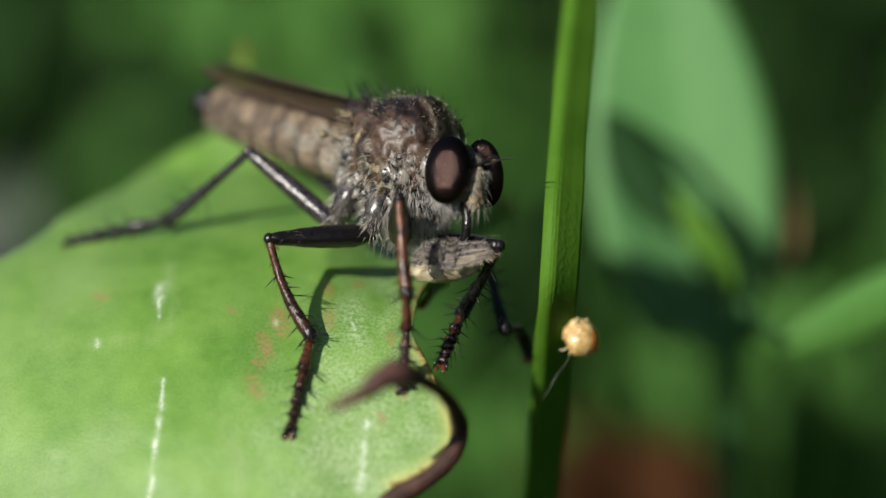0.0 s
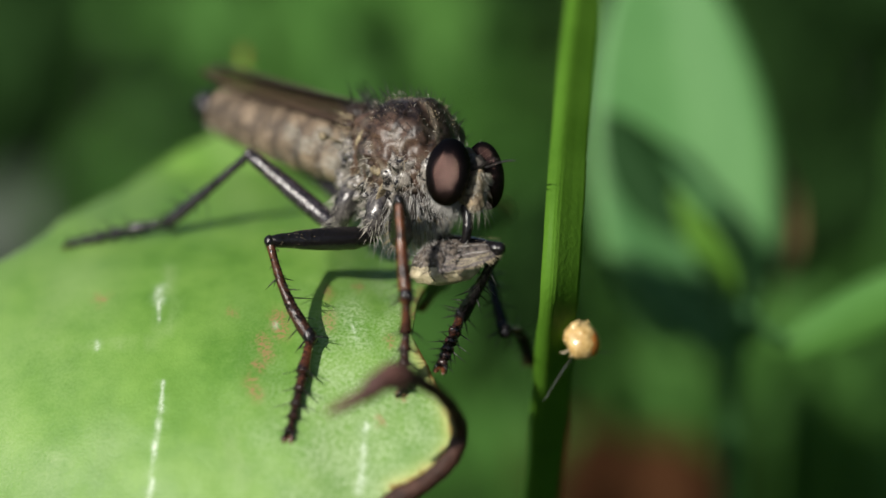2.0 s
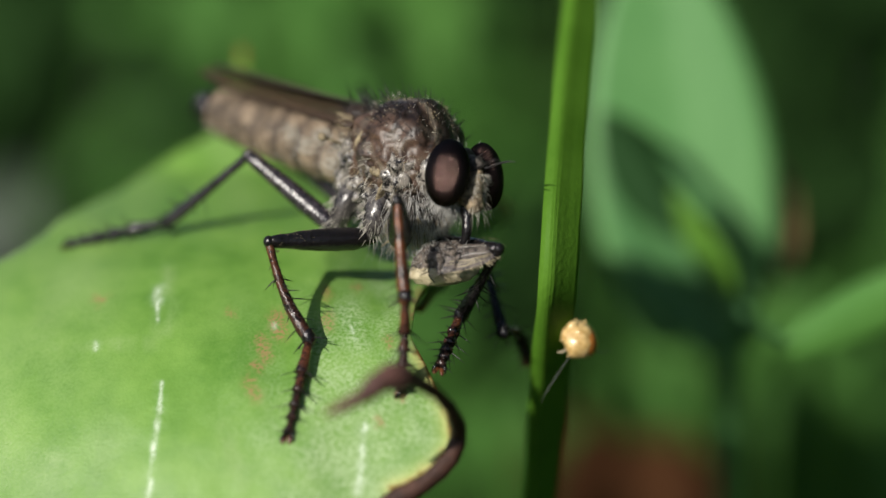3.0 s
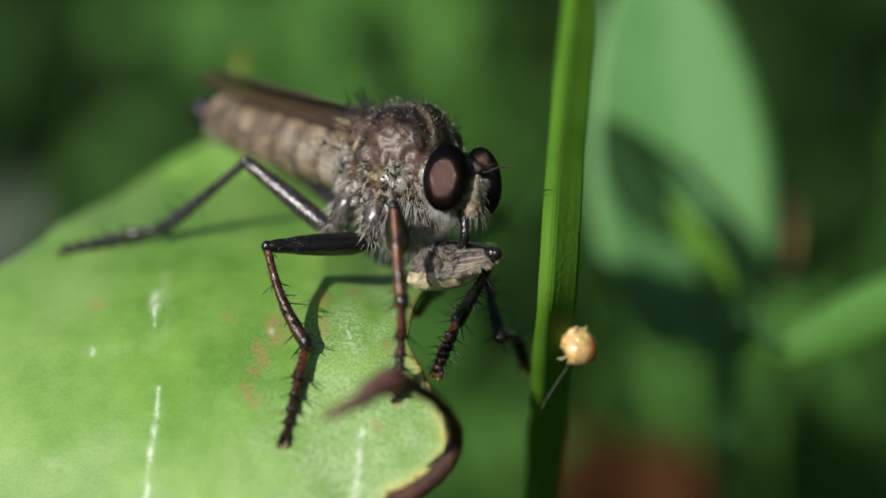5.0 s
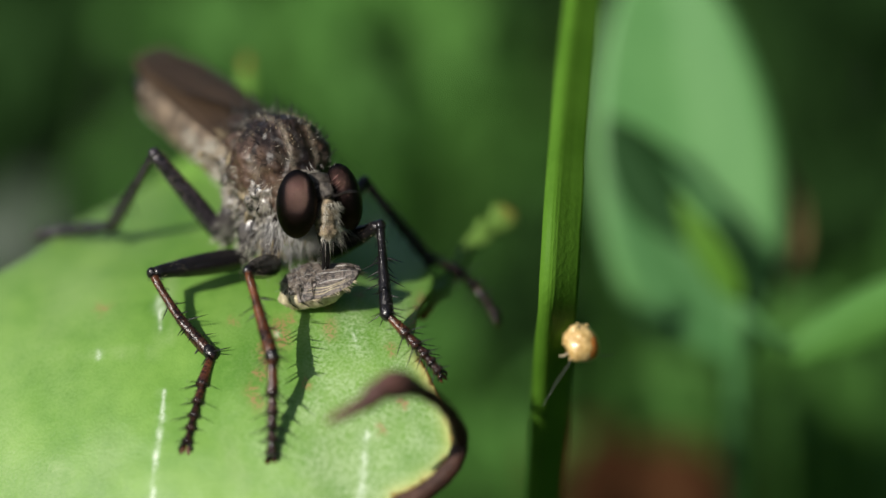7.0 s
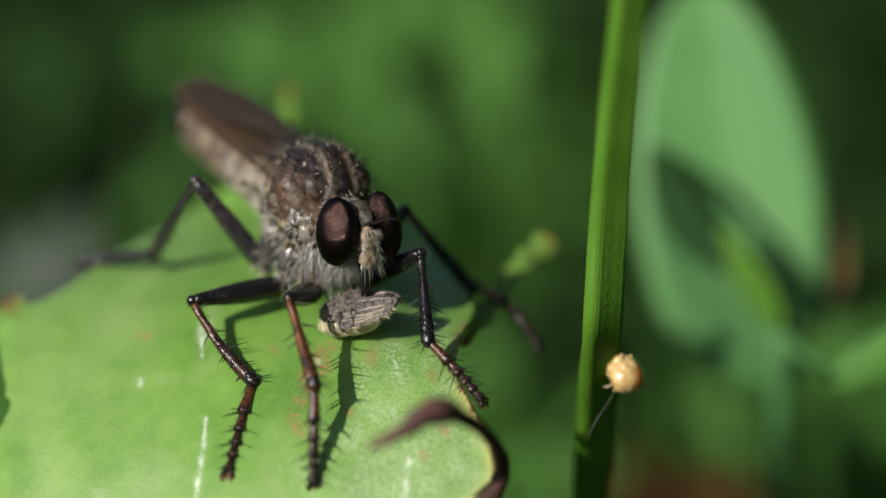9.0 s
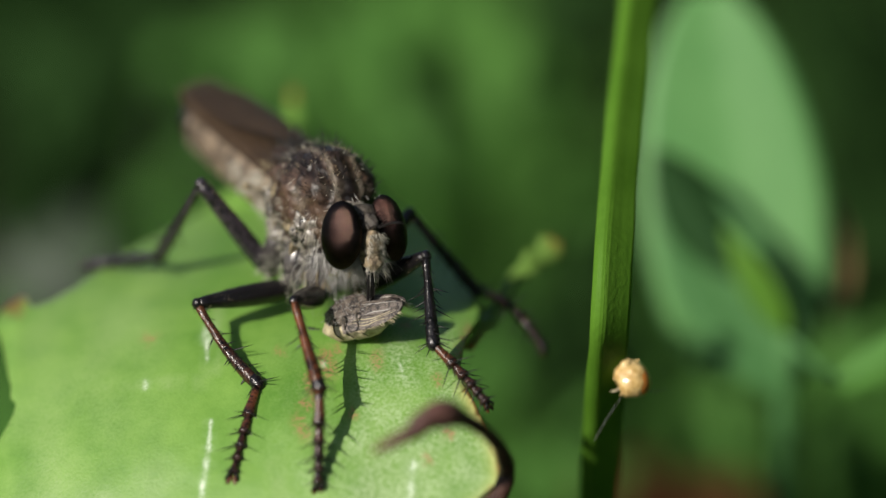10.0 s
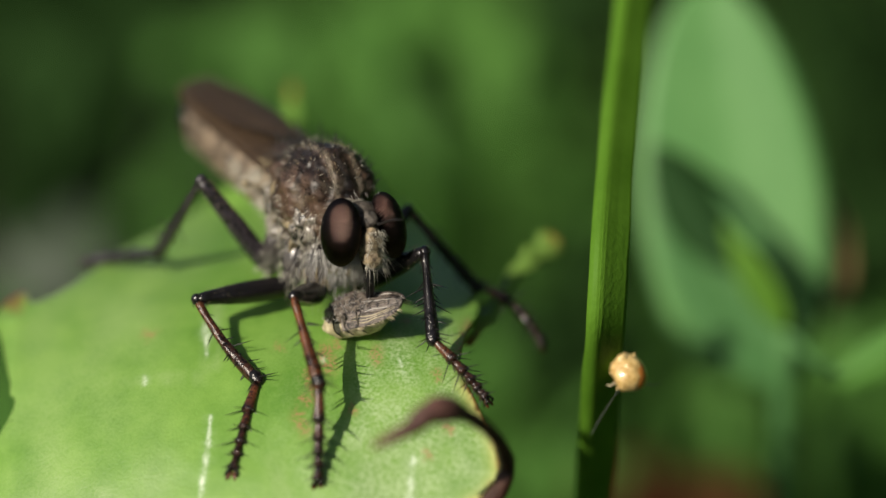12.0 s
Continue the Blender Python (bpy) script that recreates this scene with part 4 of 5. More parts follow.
def facet_eye():
    """A compound eye: a ball of radius 1 covered with small domed lenses."""
    bm = bmesh.new()
    bmesh.ops.create_icosphere(bm, subdivisions=6, radius=1.0)
    hubs = np.array([v.co[:] for v in bm.verts], dtype=np.float32)
    bm.free()
    bm = bmesh.new()
    bmesh.ops.create_icosphere(bm, subdivisions=8, radius=1.0)
    pts = np.array([v.co[:] for v in bm.verts], dtype=np.float32)
    order = np.argsort(pts[:, 2])
    hubs = hubs[np.argsort(hubs[:, 2])]
    angle2 = np.zeros(len(pts))
    for i in range(0, len(pts), 2000):
        some = order[i:i + 2000]
        p = pts[some]
        lo, hi = np.searchsorted(hubs[:, 2], (p[:, 2].min() - 0.06, p[:, 2].max() + 0.06))
        gap = ((p[:, None, :] - hubs[None, lo:hi, :]) ** 2).sum(axis=2)
        angle2[some] = gap.min(axis=1)
    for v, h in zip(bm.verts, angle2):
        v.co *= 1 - 46.0 * float(h)
    return bm


def robber_fly():
    rnd = random.Random(11)
    fly = thing("robber_fly", BODY[REST], "grey-brown bristly robber fly with dark eyes, feeding", "fly")
    # thorax: one domed shell with shoulder knobs, wrinkles and dusted stripes
    tc, tr = (0, 0, 0.1), (2.15, 1.62, 1.85)
    bm = bmesh.new()
    blob(bm, tc, tr, seg=132)
    stripe, dust = bm.verts.layers.float.new("stripe"), bm.verts.layers.float.new("dust")
    knobs = (((1.35, 1.05, 0.95), 0.42, 0.22), ((0.2, 1.45, 0.75), 0.40, 0.16), ((-1.1, 1.25, 0.85), 0.42, 0.20), ((1.6, 0.5, -0.6), 0.5, 0.1),
             ((0.7, 1.5, 0.0), 0.35, 0.14), ((-0.4, 1.6, -0.1), 0.35, 0.12), ((0.9, 1.3, -0.9), 0.45, 0.2), ((-0.8, 1.4, -0.9), 0.45, 0.2))
    for v in bm.verts:
        n = (v.co - Vector(tc)).normalized()
        p = v.co.copy()
        q = Vector((p.x, abs(p.y), p.z))
        lift = sum(h * math.exp(-((q - Vector(k)).length / w) ** 2) for k, w, h in knobs)
        side = max(0, min(1, (1.5 - p.z) / 1.2))
        wrinkle = 1 - abs(noise.noise(p * 2.6)) * 2
        crease = 1 - abs(noise.noise(p * 5.5 + Vector((4, 1, 8)))) * 2
        lift += (0.045 + 0.055 * side) * (wrinkle - 0.5) + (0.030 + 0.022 * side) * (crease - 0.5)
        v.co += n * lift
        v.co.z += 0.34 * math.exp(-((p.x - 0.95) / 0.75) ** 2) * max(0, p.z) / 1.9 - 0.12 * math.exp(-((p.x + 1.3) / 0.6) ** 2) * max(0, p.z) / 1.9
        ay = abs(p.y)
        on_top = 1 if p.z > 0.9 else max(0, (p.z - 0.5) / 0.4)
        v[stripe] = on_top * max(math.exp(-(ay / 0.30) ** 4), 0.9 * math.exp(-((ay - 0.85) / 0.26) ** 4) * (1 if abs(p.x) < 1.4 else 0.3))
        v[dust] = on_top * 0.42 * math.exp(-((ay - 0.45) / 0.09) ** 2) + 1.0 * max(0, noise.noise(p * 2.3 + Vector((9, 2, 5))) - 0.07) * (0.05 + 0.55 * side)
    part("thorax", bm, CUTICLE, fly, "mottled dark grey-brown thorax with pale dusted stripes")
    bm = bmesh.new()
    blob(bm, (1.75, 0, -0.1), (0.8, 0.95, 1.0), seg=32, rough=0.12, size=0.4)
    part("collar", bm, PLEURA, fly)
    bm = bmesh.new()
    blob(bm, (-2.15, 0, 0.95), (0.62, 0.85, 0.4), (0, -15, 0), 20, 0.08, 0.4)
    part("scutellum", bm, CUTICLE, fly)
    for s in (-1, 1):
        for c, r, a in (((0.95, 1.15, -0.35), (0.62, 0.5, 0.85), 10), ((-0.15, 1.25, -0.25), (0.5, 0.45, 0.75), -5), ((-1.15, 1.1, -0.35), (0.55, 0.5, 0.7), 5),
                        ((0.6, 1.0, -1.35), (0.75, 0.5, 0.75), 0), ((-0.55, 1.05, -1.35), (0.6, 0.5, 0.7), 0), ((-1.45, 0.9, -1.2), (0.5, 0.45, 0.6), 0)):
            bm = bmesh.new()
            blob(bm, (c[0], c[1] * s * 0.94, c[2]), r, (0, a, 0), 40, 0.26, 0.26)
            part("side_plate", bm, PLEURA, fly)
        for c, r in (((0.3, 1.55, 0.25), (0.13, 0.1, 0.42)), ((-0.75, 1.5, 0.25), (0.10, 0.1, 0.4)), ((0.35, 1.5, -0.55), (0.26, 0.12, 0.18)), ((0.75, 1.3, -1.2), (0.09, 0.3, 0.6))):
            bm = bmesh.new()
            blob(bm, (c[0], c[1] * s, c[2]), r, (0, 12, 0), 14, 0.05, 0.2)
            part("pale_ridge", bm, GOLD, fly, "golden dusted ridge")
    bm = bmesh.new()
    blob(bm, (0.0, 0, -1.35), (1.75, 0.95, 1.15), seg=24, rough=0.1, size=0.5)
    part("breast", bm, PLEURA, fly)
    # bristles of the back, pale down of the sides
    bm = bmesh.new()
    for _ in range(260):
        p, n = on_egg((0.2, 0, 0.2), (2.1, 1.62, 1.95), (rnd.uniform(-1.1, 0.9), rnd.uniform(-0.95, 0.95), rnd.uniform(0.35, 1)))
        hair(bm, p, n + Vector((-0.25, 0, 0.1)) + Vector([rnd.uniform(-.25, .25) for _ in range(3)]), rnd.uniform(0.25, 0.6), 0.013, (-0.2, 0, 0))
    for _ in range(46):
        p, n = on_egg(tc, tr, (rnd.uniform(-1.2, -0.2), rnd.uniform(-0.9, 0.9), rnd.uniform(0.5, 0.9)))
        hair(bm, p, n + Vector((-0.3, 0, 0.2)), rnd.uniform(0.7, 1.1), 0.017, (-0.25, 0, 0))
    for _ in range(14):
        hair(bm, (-2.4, rnd.uniform(-.7, .7), 1.2), (-0.5, rnd.uniform(-.3, .3), 1), rnd.uniform(0.7, 1.1), 0.018, (-0.3, 0, 0))
    part("back_bristles", bm, HAIR_BLACK, fly)
    bm = bmesh.new()
    for _ in range(620):
        p, n = on_egg((0, 0, -0.4), (2.05, 1.62, 2.0), (rnd.uniform(-1, 1), rnd.choice((-1, 1)) * rnd.uniform(0.35, 1), rnd.uniform(-1, 0.6)))
        hair(bm, p, n + Vector([rnd.uniform(-.8, .8) for _ in range(3)]), rnd.uniform(0.2, 0.6), 0.009, (0, 0, -0.5))
    for _ in range(90):
        p, n = on_egg((0.2, 0, 0.2), (2.1, 1.66, 2.0), (rnd.uniform(-1, 1), rnd.uniform(-1, 1), rnd.uniform(0.1, 1)))
        hair(bm, p, n + Vector([rnd.uniform(-.9, .9) for _ in range(3)]), rnd.uniform(0.08, 0.2), 0.012)
    part("down", bm, HAIR_PALE, fly)
    bm = bmesh.new()
    for _ in range(110):
        p, n = on_egg((0, 0, -0.1), (2.15, 1.7, 1.9), (rnd.uniform(-0.9, 0.9), rnd.choice((-1, 1)) * rnd.uniform(0.5, 1), rnd.uniform(-0.5, 0.75)))
        hair(bm, p, n + Vector([rnd.uniform(-.9, .9) for _ in range(3)]), rnd.uniform(0.2, 0.45), 0.011, (0, 0, -0.4))
    for _ in range(70):
        s = rnd.choice((-1, 1))
        hair(bm, (-1.65 + rnd.uniform(-.35, .3), s * rnd.uniform(0.95, 1.5), 0.65 + rnd.uniform(-.5, .35)), (-1, s * rnd.uniform(0.1, 0.9), rnd.uniform(-.5, .6)), rnd.uniform(0.3, 0.6), 0.012, (0, 0, -0.3))
    # short pile on the back: in rows beside the stripes and over the shoulders
    for _ in range(230):
        y = rnd.choice((-1, 1)) * rnd.choice((0.42, 0.46, 0.50, 1.0, 1.15, 1.3)) + rnd.gauss(0, 0.12)
        x = rnd.uniform(-1.6, 1.75)
        if abs(y) > 1.55 or (x / 2.1) ** 2 + (y / 1.66) ** 2 > 0.97:
            continue
        z = 0.1 + 1.87 * math.sqrt(1 - (x / 2.15) ** 2 - (y / 1.66) ** 2) + 0.34 * math.exp(-((x - 0.95) / 0.75) ** 2)
        hair(bm, (x, y, z), (-0.7 + rnd.uniform(-.4, .4), rnd.uniform(-.5, .5), 0.6), rnd.uniform(0.07, 0.15), 0.009)
    part("golden_hairs", bm, HAIR_DULL, fly)
    # silvery wool under the head and between the front legs
    bm = bmesh.new()
    for _ in range(520):
        p, n = on_egg((1.55, 0, -1.15), (0.75, 1.15, 1.15), (rnd.uniform(0.0, 1), rnd.uniform(-1, 1), rnd.uniform(-1, 0.55)))
        hair(bm, p, n + Vector((rnd.uniform(-.2, .5), rnd.uniform(-.6, .6), -0.7 + rnd.uniform(-.5, .3))), rnd.uniform(0.2, 0.55), 0.0085, (0.1, 0, -0.35))
    for _ in range(300):
        s = rnd.choice((-1, 1))
        p, n = on_egg((0.9, 0, -1.3), (1.3, 1.25, 1.35), (rnd.uniform(-0.7, 1), s * rnd.uniform(0.2, 1), rnd.uniform(-1, 0.1)))
        hair(bm, p, n + Vector((rnd.uniform(-.4, .8), rnd.uniform(-.5, .5), -0.9 + rnd.uniform(-.5, .5))), rnd.uniform(0.55, 1.15), 0.007, (rnd.uniform(-.2, .4), 0, -0.5))
    part("wool", bm, HAIR_SILVER, fly, "silvery wool under the head")
    # abdomen
    xs = [-1.7, -2.75, -3.9, -5.05, -6.2, -7.3, -8.3, -9.2, -9.9]
    rs = [1.02, 1.15, 1.16, 1.14, 1.10, 1.04, 0.96, 0.84, 0.66]
    for k in range(8):
        a, b, ra, rb = xs[k], xs[k + 1], rs[k], rs[k + 1]
        zc = lambda x: -0.55 + 0.01 * (x + 2)
        dark = bmesh.new()
        tube(dark, [(a + 0.06, 0, zc(a)), (a - 0.02, 0, zc(a)), (a + (b - a) * 0.34, 0, zc(a))], [ra * 0.9, ra * 0.965, (ra + rb) / 2 * 0.985], 28, 0.95)
        pale = bmesh.new()
        tube(pale, [(a + (b - a) * 0.30, 0, zc(a)), (a + (b - a) * 0.5, 0, zc(a)), (a + (b - a) * 0.8, 0, zc(b)), (b + 0.02, 0, zc(b)), (b - 0.03, 0, zc(b))],
             [ra * 0.985, (ra + rb) / 2 * 1.02, rb * 1.02, rb, rb * 0.9], 28, 0.95)
        seg = part("abdomen_segment", pale if k < 7 else dark, ABDOMEN if k < 7 else BLACK, fly, "beige dusted ring" if k < 7 else "black end ring")
        part("dark_band", dark if k < 7 else pale, BAND if k < 7 else BLACK, seg)
    bm = bmesh.new()
    tube(bm, [(-9.8, 0, -0.62), (-10.2, 0, -0.6), (-10.5, 0, -0.56), (-10.6, 0, -0.55)], [0.66, 0.55, 0.3, 0.1], 16)
    part("tail", bm, BLACK, fly, "glossy black tail end")
    bm = bmesh.new()
    for _ in range(420):
        f = rnd.random()
        a = rnd.uniform(-2.6, -0.55)
        r = 1.13 - 0.25 * f * f
        n = Vector((0, math.cos(a) * rnd.choice((-1, 1)), math.sin(a) * 0.8))
        hair(bm, Vector((-1.9 - 7.3 * f, 0, -0.6)) + n * r, n + Vector((-0.9, 0, 0)), rnd.uniform(0.15, 0.4), 0.008)
    for x, z, count in ((-1.75, -0.2, 60), (-2.1, -0.9, 50), (-2.7, -0.1, 50), (-3.3, -0.6, 40), (-4.2, -0.35, 30)):
        for _ in range(count):
            for s in (-1, 1):
                y = 1.08 * math.sqrt(max(0.05, 1 - ((z + 0.55) / 1.15) ** 2))
                p = Vector((x + rnd.gauss(0, 0.16), s * y, z + rnd.gauss(0, 0.16)))
                hair(bm, p, (rnd.uniform(-1.0, 0.1), s * 0.8, rnd.uniform(-0.3, 0.7)), rnd.uniform(0.3, 0.65), 0.012, (-0.2, 0, -0.2))
    part("down", bm, HAIR_PALE, fly)
    # wings, folded flat one over the other, with their veins
    for s in (-1, 1):
        bm = bmesh.new()
        rows = []
        nl, nw = 26, 8
        for i in range(nl + 1):
            f = i / nl
            w = 2.55 * (0.22 + 0.78 * min(1, f / 0.45) ** 0.8) * (1 - max(0, (f - 0.72) / 0.285) ** 2.4) ** 0.5
            front = 1.36 - 0.15 * f - max(0, f - 0.8) * 2.0
            row = []
            for j in range(nw + 1):
                g = j / nw
                y = front - g * w
                z = 1.12 - 0.30 * f + 0.10 * (s + 1) - 0.42 * max(0, y - 0.3) ** 1.5 + 0.03 * math.sin(j * 1.9) * (1 - f)
                row.append(bm.verts.new((-1.35 - 8.6 * f, s * y, z - 0.06)))
            rows.append(row)
        for a, b in zip(rows, rows[1:]):
            for j in range(nw):
                bm.faces.new((a[j], a[j + 1], b[j + 1], b[j]))
        coords = [[v.co.copy() for v in row] for row in rows]
        bmesh.ops.solidify(bm, geom=bm.faces[:], thickness=0.012)
        wing = part("wing", bm, WING, fly, "brown folded wing with fine veins")
        for j0, j1, r in ((0, 0, 0.06), (1, 2, 0.035), (2, 4, 0.03), (4, 6, 0.028), (5, 8, 0.024)):
            bm = bmesh.new()
            line = []
            for i in range(0, nl, 2):
                f = i / nl
                q = j0 + (j1 - j0) * f
                a, b = coords[i][int(q)], coords[i][min(nw, int(q) + 1)]
                line.append(a.lerp(b, q - int(q)) + Vector((0, 0, 0.012)))
            tube(bm, line, [r * (1 - 0.5 * k / len(line)) for k in range(len(line))], 6)
            part("vein", bm, VEIN, wing)
        bm = bmesh.new()
        tube(bm, [(-1.6, 1.25 * s, -0.1), (-1.85, 1.6 * s, 0.0), (-2.0, 1.8 * s, 0.02)], [0.05, 0.05, 0.05], 6)
        blob(bm, (-2.08, 1.9 * s, 0.03), (0.2, 0.16, 0.14), seg=10)
        part("haltere", bm, GOLD, fly, "pale club-shaped balancer")
    # head
    bm = bmesh.new()
    blob(bm, (2.72, 0, 0.05), (0.52, 1.0, 0.92), seg=32, rough=0.08, size=0.3)
    blob(bm, (3.25, 0, 0.50), (0.42, 0.30, 0.34), seg=26, rough=0.12, size=0.2)
    head = part("head", bm, HEAD, fly, "dark grey dusted head")
    for s in (-1, 1):
        m = Matrix.LocRotScale(Vector((3.05, 0.91 * s, 0.12)) * MM, Euler((radians(13 * s), radians(-15), radians(-15 * s))), Vector((0.80, 0.58, 1.16)))
        if s < 0:
            eye = part("eye", facet_eye(), EYE, head, "dark brown glossy compound eye", m=m)
        else:
            other = new("eye", eye.data)
            other.parent, other.matrix_basis = head, m
            tagged(other, "dark brown glossy compound eye")
        bm = bmesh.new()
        tube(bm, spline(((3.62, 0.14 * s, 0.48), (3.85, 0.18 * s, 0.6), (4.1, 0.26 * s, 0.78), (4.45, 0.36 * s, 0.95), (4.75, 0.44 * s, 1.02)), 3),
             [0.055, 0.055, 0.045, 0.032, 0.042, 0.042, 0.028, 0.036, 0.036, 0.028, 0.016, 0.010, 0.006], 8)
        part("antenna", bm, HAIR_BLACK, head)
    bm = bmesh.new()
    blob(bm, (3.50, 0, -0.28), (0.44, 0.36, 0.74), (0, 8, 0), 32, 0.10, 0.20)
    blob(bm, (3.72, 0, -0.70), (0.32, 0.37, 0.32), (0, 0, 0), 28, 0.09, 0.16)
    part("face", bm, FACE, head, "pale dusted face")
    bm = bmesh.new()
    for _ in range(16):
        y = rnd.uniform(-0.28, 0.28)
        z = rnd.uniform(-0.95, -0.1)
        hair(bm, (3.86, y, z), (0.8, y * 3.0 + rnd.uniform(-.5, .5), -0.7 + rnd.uniform(-.5, .4)), rnd.uniform(0.3, 0.85), 0.0075, (-0.1, 0, -0.6))
    for _ in range(330):
        z = rnd.uniform(-1.0, 0.35)
        y = rnd.uniform(-0.3, 0.3)
        hair(bm, (3.80, y, z), (0.6, y + rnd.uniform(-.8, .8), -0.5), rnd.uniform(0.12, 0.3), 0.010)
    part("moustache", bm, HAIR_PALE, head, "stiff pale moustache of bristles")
    bm = bmesh.new()
    for _ in range(620):
        a = rnd.uniform(-1, 1)
        hair(bm, (2.85 + rnd.uniform(-.5, .5), 0.85 * a, -0.75 - 0.25 * (1 - abs(a))), (rnd.uniform(-.6, 1.0), 0.9 * a + rnd.uniform(-.7, .7), -1 + rnd.uniform(-.2, .5)), rnd.uniform(0.2, 0.85), 0.008, (rnd.uniform(-.2, .4), rnd.uniform(-.3, .3), -0.1))
    for _ in range(24):
        p, n = on_egg((2.85, 0, 0.1), (0.7, 1.3, 1.15), (rnd.uniform(-0.8, 0.2), rnd.uniform(-1, 1), rnd.uniform(0.4, 1)))
        hair(bm, p, n, rnd.uniform(0.1, 0.25), 0.009)
    part("beard", bm, HAIR_SILVER, head, "whitish beard under the head")
    bm = bmesh.new()
    for s in (-1, 1):
        for k in range(9):
            hair(bm, (3.1 + 0.06 * k, 0.2 * s + rnd.uniform(-.1, .1), 0.75 - 0.05 * k), (0.5, 0.5 * s, 0.8), rnd.uniform(0.3, 0.6), 0.013)
    part("brow_bristles", bm, HAIR_BLACK, head)
    bm = bmesh.new()
    tube(bm, spline(((3.35, 0, -0.9), (3.6, 0, -1.35), (3.68, 0, -1.9), (3.62, 0, -2.55)), 4), [0.24, 0.23, 0.21, 0.2, 0.18, 0.19, 0.18, 0.17, 0.15, 0.13, 0.1, 0.08, 0.05], 12)
    part("proboscis", bm, BLACK, head, "glossy black piercing beak")
    pieces = {leg: build_leg(fly, leg, rnd) for leg in LEGS}
    return fly, head, pieces


NECK = {REST: 0, "swing": 0, LEAN: 0, TURNED: 1}


def neck_turn(state):
    """The head turned aside on the neck, in the fly's own space."""
    return pose(2.2 * MM, 0, 0, 0, 0, NECK[state]) @ pose(-2.2 * MM, 0, 0)


PREY_AT = pose(3.42 * MM, -0.10 * MM, -2.66 * MM, 0, -22, 42)


def prey():
    rnd = random.Random(4)
    home = thing("captured_insect", BODY[REST] @ PREY_AT, "small grey insect prey pierced by the fly", "insect")
    bm = bmesh.new()
    blob(bm, (-0.42, 0, 0.02), (0.98, 0.70, 0.52), (0, -6, 0), 44, 0.16, 0.22)
    part("body", bm, PREY, home, "grey-brown furry body")
    bm = bmesh.new()
    blob(bm, (-0.36, 0, -0.40), (1.22, 0.74, 0.50), (0, 3, 0), 36, 0.10, 0.25)
    part("belly", bm, STRAW, home, "pale straw-coloured belly")
    # wings folded roof-wise, each ribbed by pale and dark streaks that run to the tip
    for s in (-1, 1):
        def on_wing(f, g):
            w = max(0.0, 1 - f ** 3.2) ** 0.55
            return Vector((-0.55 + 2.15 * f, s * (0.07 + 0.80 * w * g ** 0.8), 0.50 * w * (1 - 0.5 * (1 - g) ** 6) + 0.03 - 0.92 * w * g ** 1.6))

        bm = bmesh.new()
        rows = [[bm.verts.new(on_wing(i / 20, k / 18) + Vector((0, 0, 0.05 * noise.noise(Vector((i * 0.35, k * 0.5, s)))))) for k in range(19)] for i in range(21)]
        for a, b in zip(rows, rows[1:]):
            for k in range(18):
                bm.faces.new((a[k], a[k + 1], b[k + 1], b[k]))
        bmesh.ops.recalc_face_normals(bm, faces=bm.faces)
        bmesh.ops.solidify(bm, geom=bm.faces[:], thickness=0.02)
        wing = part("wing", bm, STREAKED, home, "silvery streaked folded wing")
        for k in range(13):
            g = 0.05 + 0.072 * k + rnd.uniform(-0.02, 0.02)
            start, stop = rnd.uniform(0.0, 0.45), rnd.uniform(0.7, 0.985)
            line = [on_wing(start + (stop - start) * i / 8, min(1, g + 0.02 * math.sin(i + k))) + Vector((0, 0.02 * s, 0.025)) for i in range(9)]
            bm = bmesh.new()
            r = rnd.uniform(0.010, 0.022) if k < 10 else rnd.uniform(0.012, 0.022)
            tube(bm, line, [r * v for v in (0.3, 0.8, 1, 1, 1.1, 1, 0.9, 0.6, 0.2)], 6)
            part("streak", bm, STRAW if k > 9 else PREY if k % 4 else HAIR_SILVER, wing)
        bm = bmesh.new()
        for k in range(40):
            f = rnd.uniform(0.1, 0.95)
            p = on_wing(f, 1.0)
            hair(bm, p + Vector((0, 0, 0.03)), (0.7 + rnd.uniform(-.3, .3), s * rnd.uniform(0.1, 0.6), -rnd.uniform(0.1, 0.7)), rnd.uniform(0.14, 0.32), 0.016, (0, 0, -0.2))
        part("fringe", bm, STRAW, wing, "straw-coloured wing fringe")
    bm = bmesh.new()
    blob(bm, (1.05, 0, 0.04), (0.40, 0.36, 0.30), (0, 10, 0), 24, 0.10, 0.15)
    part("head", bm, PREY, home, "small grey head")
    for s in (-1, 1):
        bm = bmesh.new()
        blob(bm, (1.15, 0.27 * s, 0.10), (0.15, 0.11, 0.16), (0, 0, 0), 14)
        part("eye", bm, BLACK, home, "small black eye")
    bm = bmesh.new()
    for _ in range(260):
        p, n = on_egg((-0.15, 0, 0.0), (1.2, 0.78, 0.52), (rnd.uniform(-1, 0.3), rnd.uniform(-1, 1), rnd.uniform(-0.4, 1)))
        hair(bm, p, n + Vector([rnd.uniform(-.9, .9) for _ in range(3)]), rnd.uniform(0.10, 0.30), 0.009)
    part("down", bm, HAIR_SILVER, home)
    bm = bmesh.new()
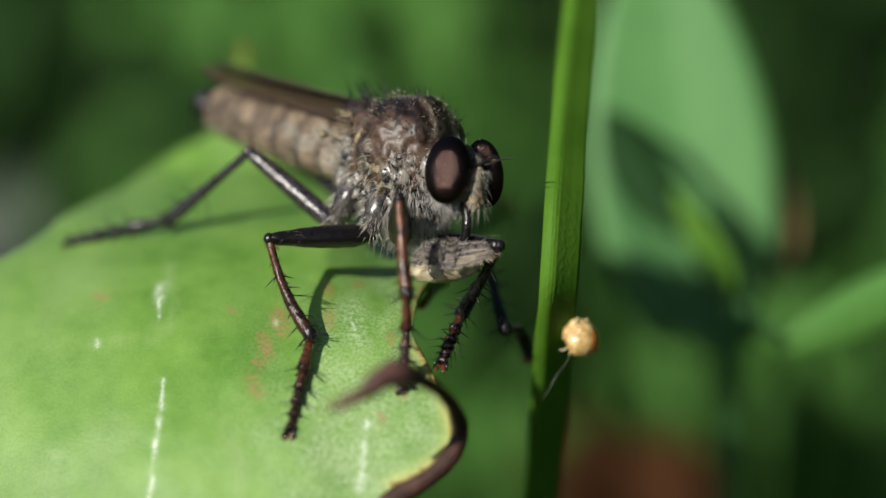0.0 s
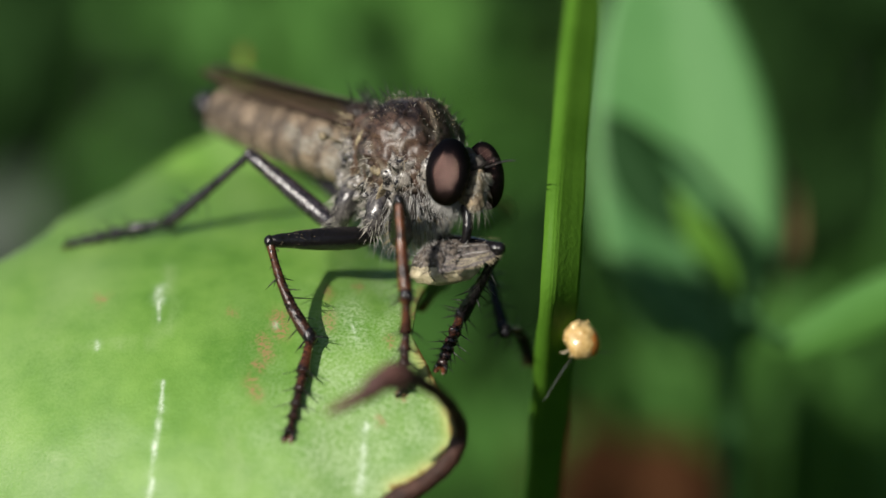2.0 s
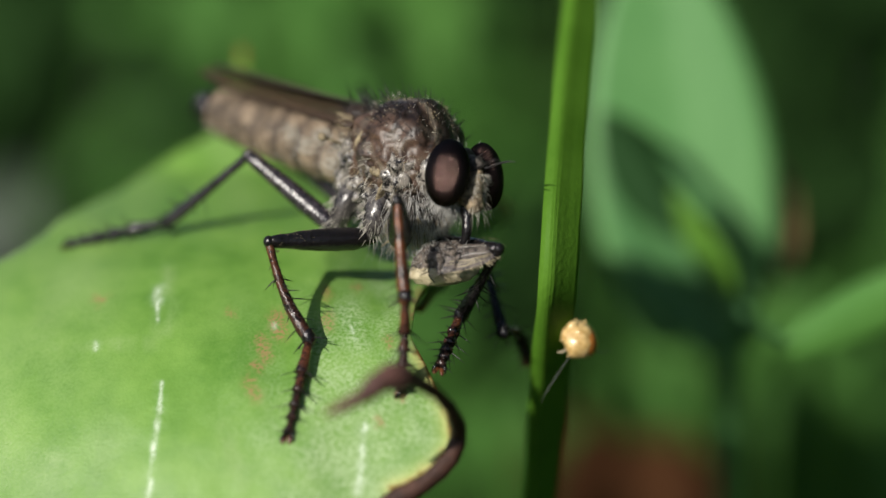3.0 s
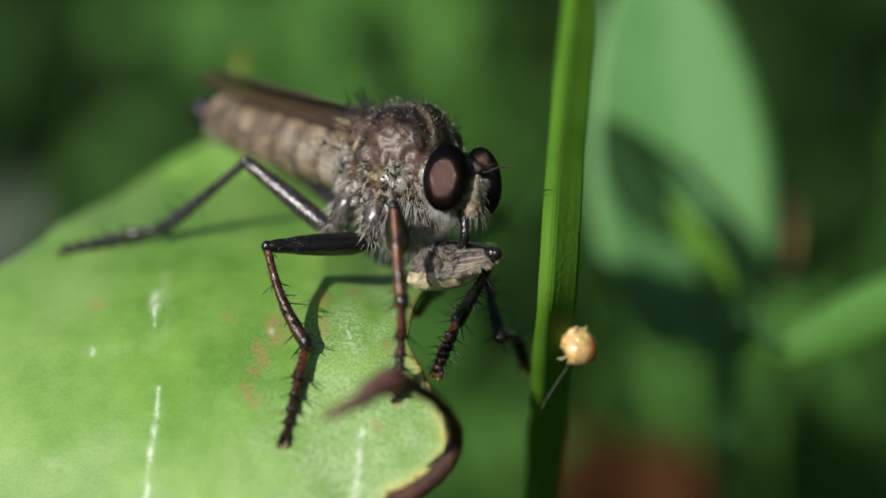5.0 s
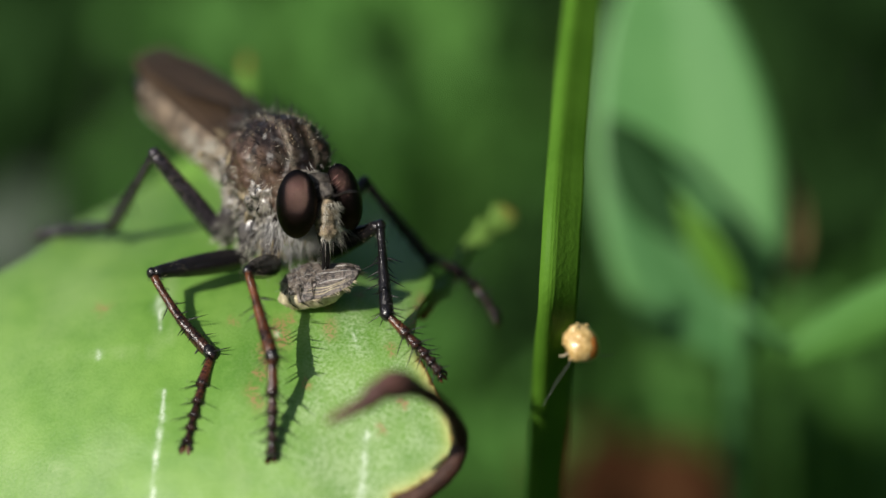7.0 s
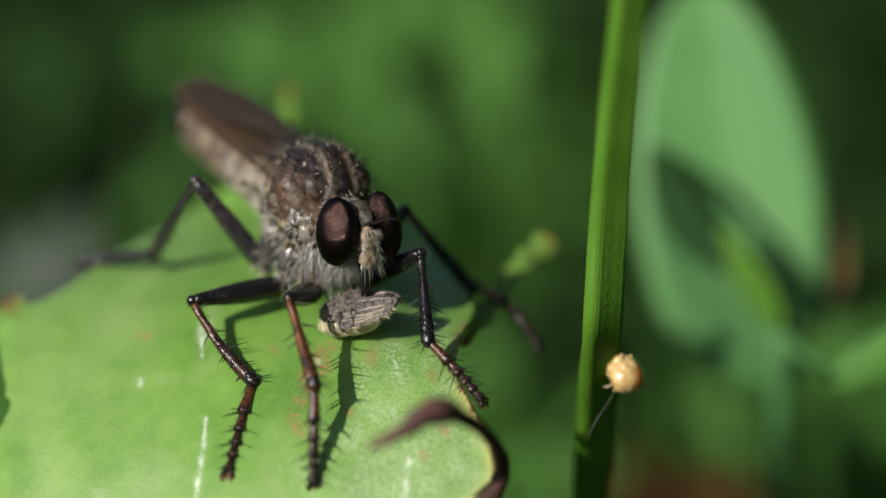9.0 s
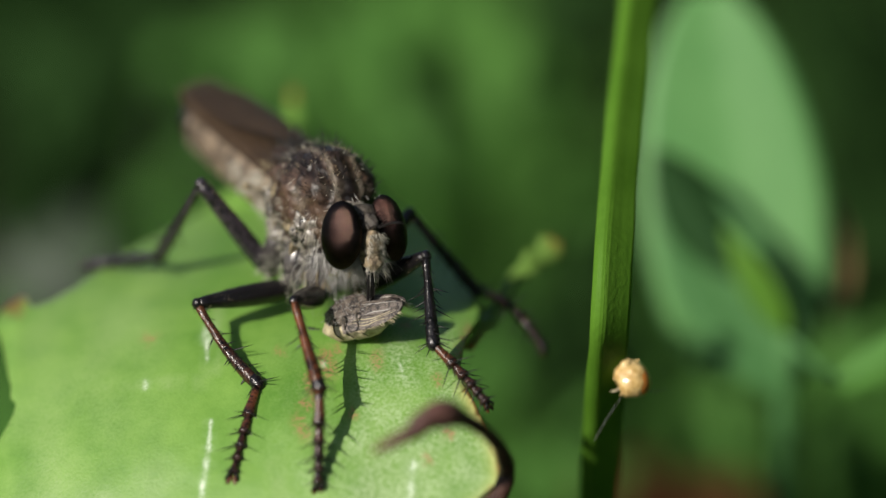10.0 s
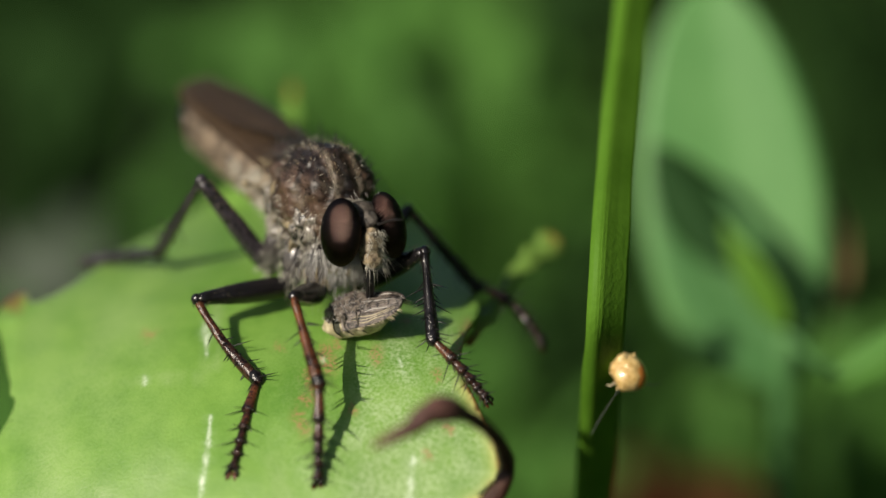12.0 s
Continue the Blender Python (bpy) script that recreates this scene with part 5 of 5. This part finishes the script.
    for _ in range(90):
        p, n = on_egg((-0.30, 0, -0.34), (1.05, 0.66, 0.38), (rnd.uniform(-1, 0.7), rnd.uniform(-1, 1), rnd.uniform(-1, 0.1)))
        hair(bm, p, n + Vector((rnd.uniform(-.6, .6), rnd.uniform(-.6, .6), -0.3)), rnd.uniform(0.12, 0.34), 0.011)
    part("belly_down", bm, STRAW, home, "cream-coloured hairs of the belly")
    for k, (x, s) in enumerate(((0.0, -1), (-0.5, -1), (-0.9, -1), (0.0, 1), (-0.5, 1))):
        bm = bmesh.new()
        tube(bm, spline(((x, 0.5 * s, 0.05), (x + 0.15, 0.85 * s, 0.30 - 0.1 * k), (x + 0.05, 0.8 * s, -0.35), (x + 0.2, 0.65 * s, -0.65)), 4), [0.04 - 0.002 * i for i in range(13)], 6)
        part("leg", bm, PREY, home)
    return home


# ---- build ----
ground()
undergrowth()
herbs()
back_leaf_plant()
big_leaf()
the_blade = grass_blade()
the_seed = seed()
the_fly, the_head, the_legs = robber_fly()
the_prey = prey()

SWAY = ((0, 0, 0), (0.5, 0.05, 0), (1, -0.04, -0.09), (1.5, 0.04, 0), (2, 0.04, 0), (2.5, 0.13, 0.0), (3, 0, -0.04), (5, 0.1, 0.03), (5.5, -0.08, -0.11),
        (6, 0.1, 0.02), (6.5, 0.07, -0.05), (7, -0.04, -0.14), (7.5, -0.06, -0.09), (9.5, 0.09, 0), (10, 0.11, 0.02), (10.5, 0.09, 0.02), (11, 0.04, -0.04),
        (11.5, 0.13, 0.06), (12, 0, -0.02))


def motions():
    """The fly turns on the leaf once; the grass and its seed sway in the air."""
    walk(the_fly, [(t, body_at(s, *drift)) for t, s, *drift in BODY_TIMES])
    walk(the_head, [(t, neck_turn(s)) for t, s, *_ in BODY_TIMES])
    walk(the_prey, [(t, body_at(s, *drift) @ neck_turn(s) @ PREY_AT) for t, s, *drift in BODY_TIMES])
    for leg, rows in leg_rows().items():
        for piece, r in zip(the_legs[leg], rows):
            walk(piece, r)
    walk(the_blade, [(t, spot(x, -y, 0)) for t, x, y in SWAY])
    walk(the_seed, [(t, spot(4.70 + x, -3.04 - y, -1.5)) for t, x, y in SWAY])


motions()
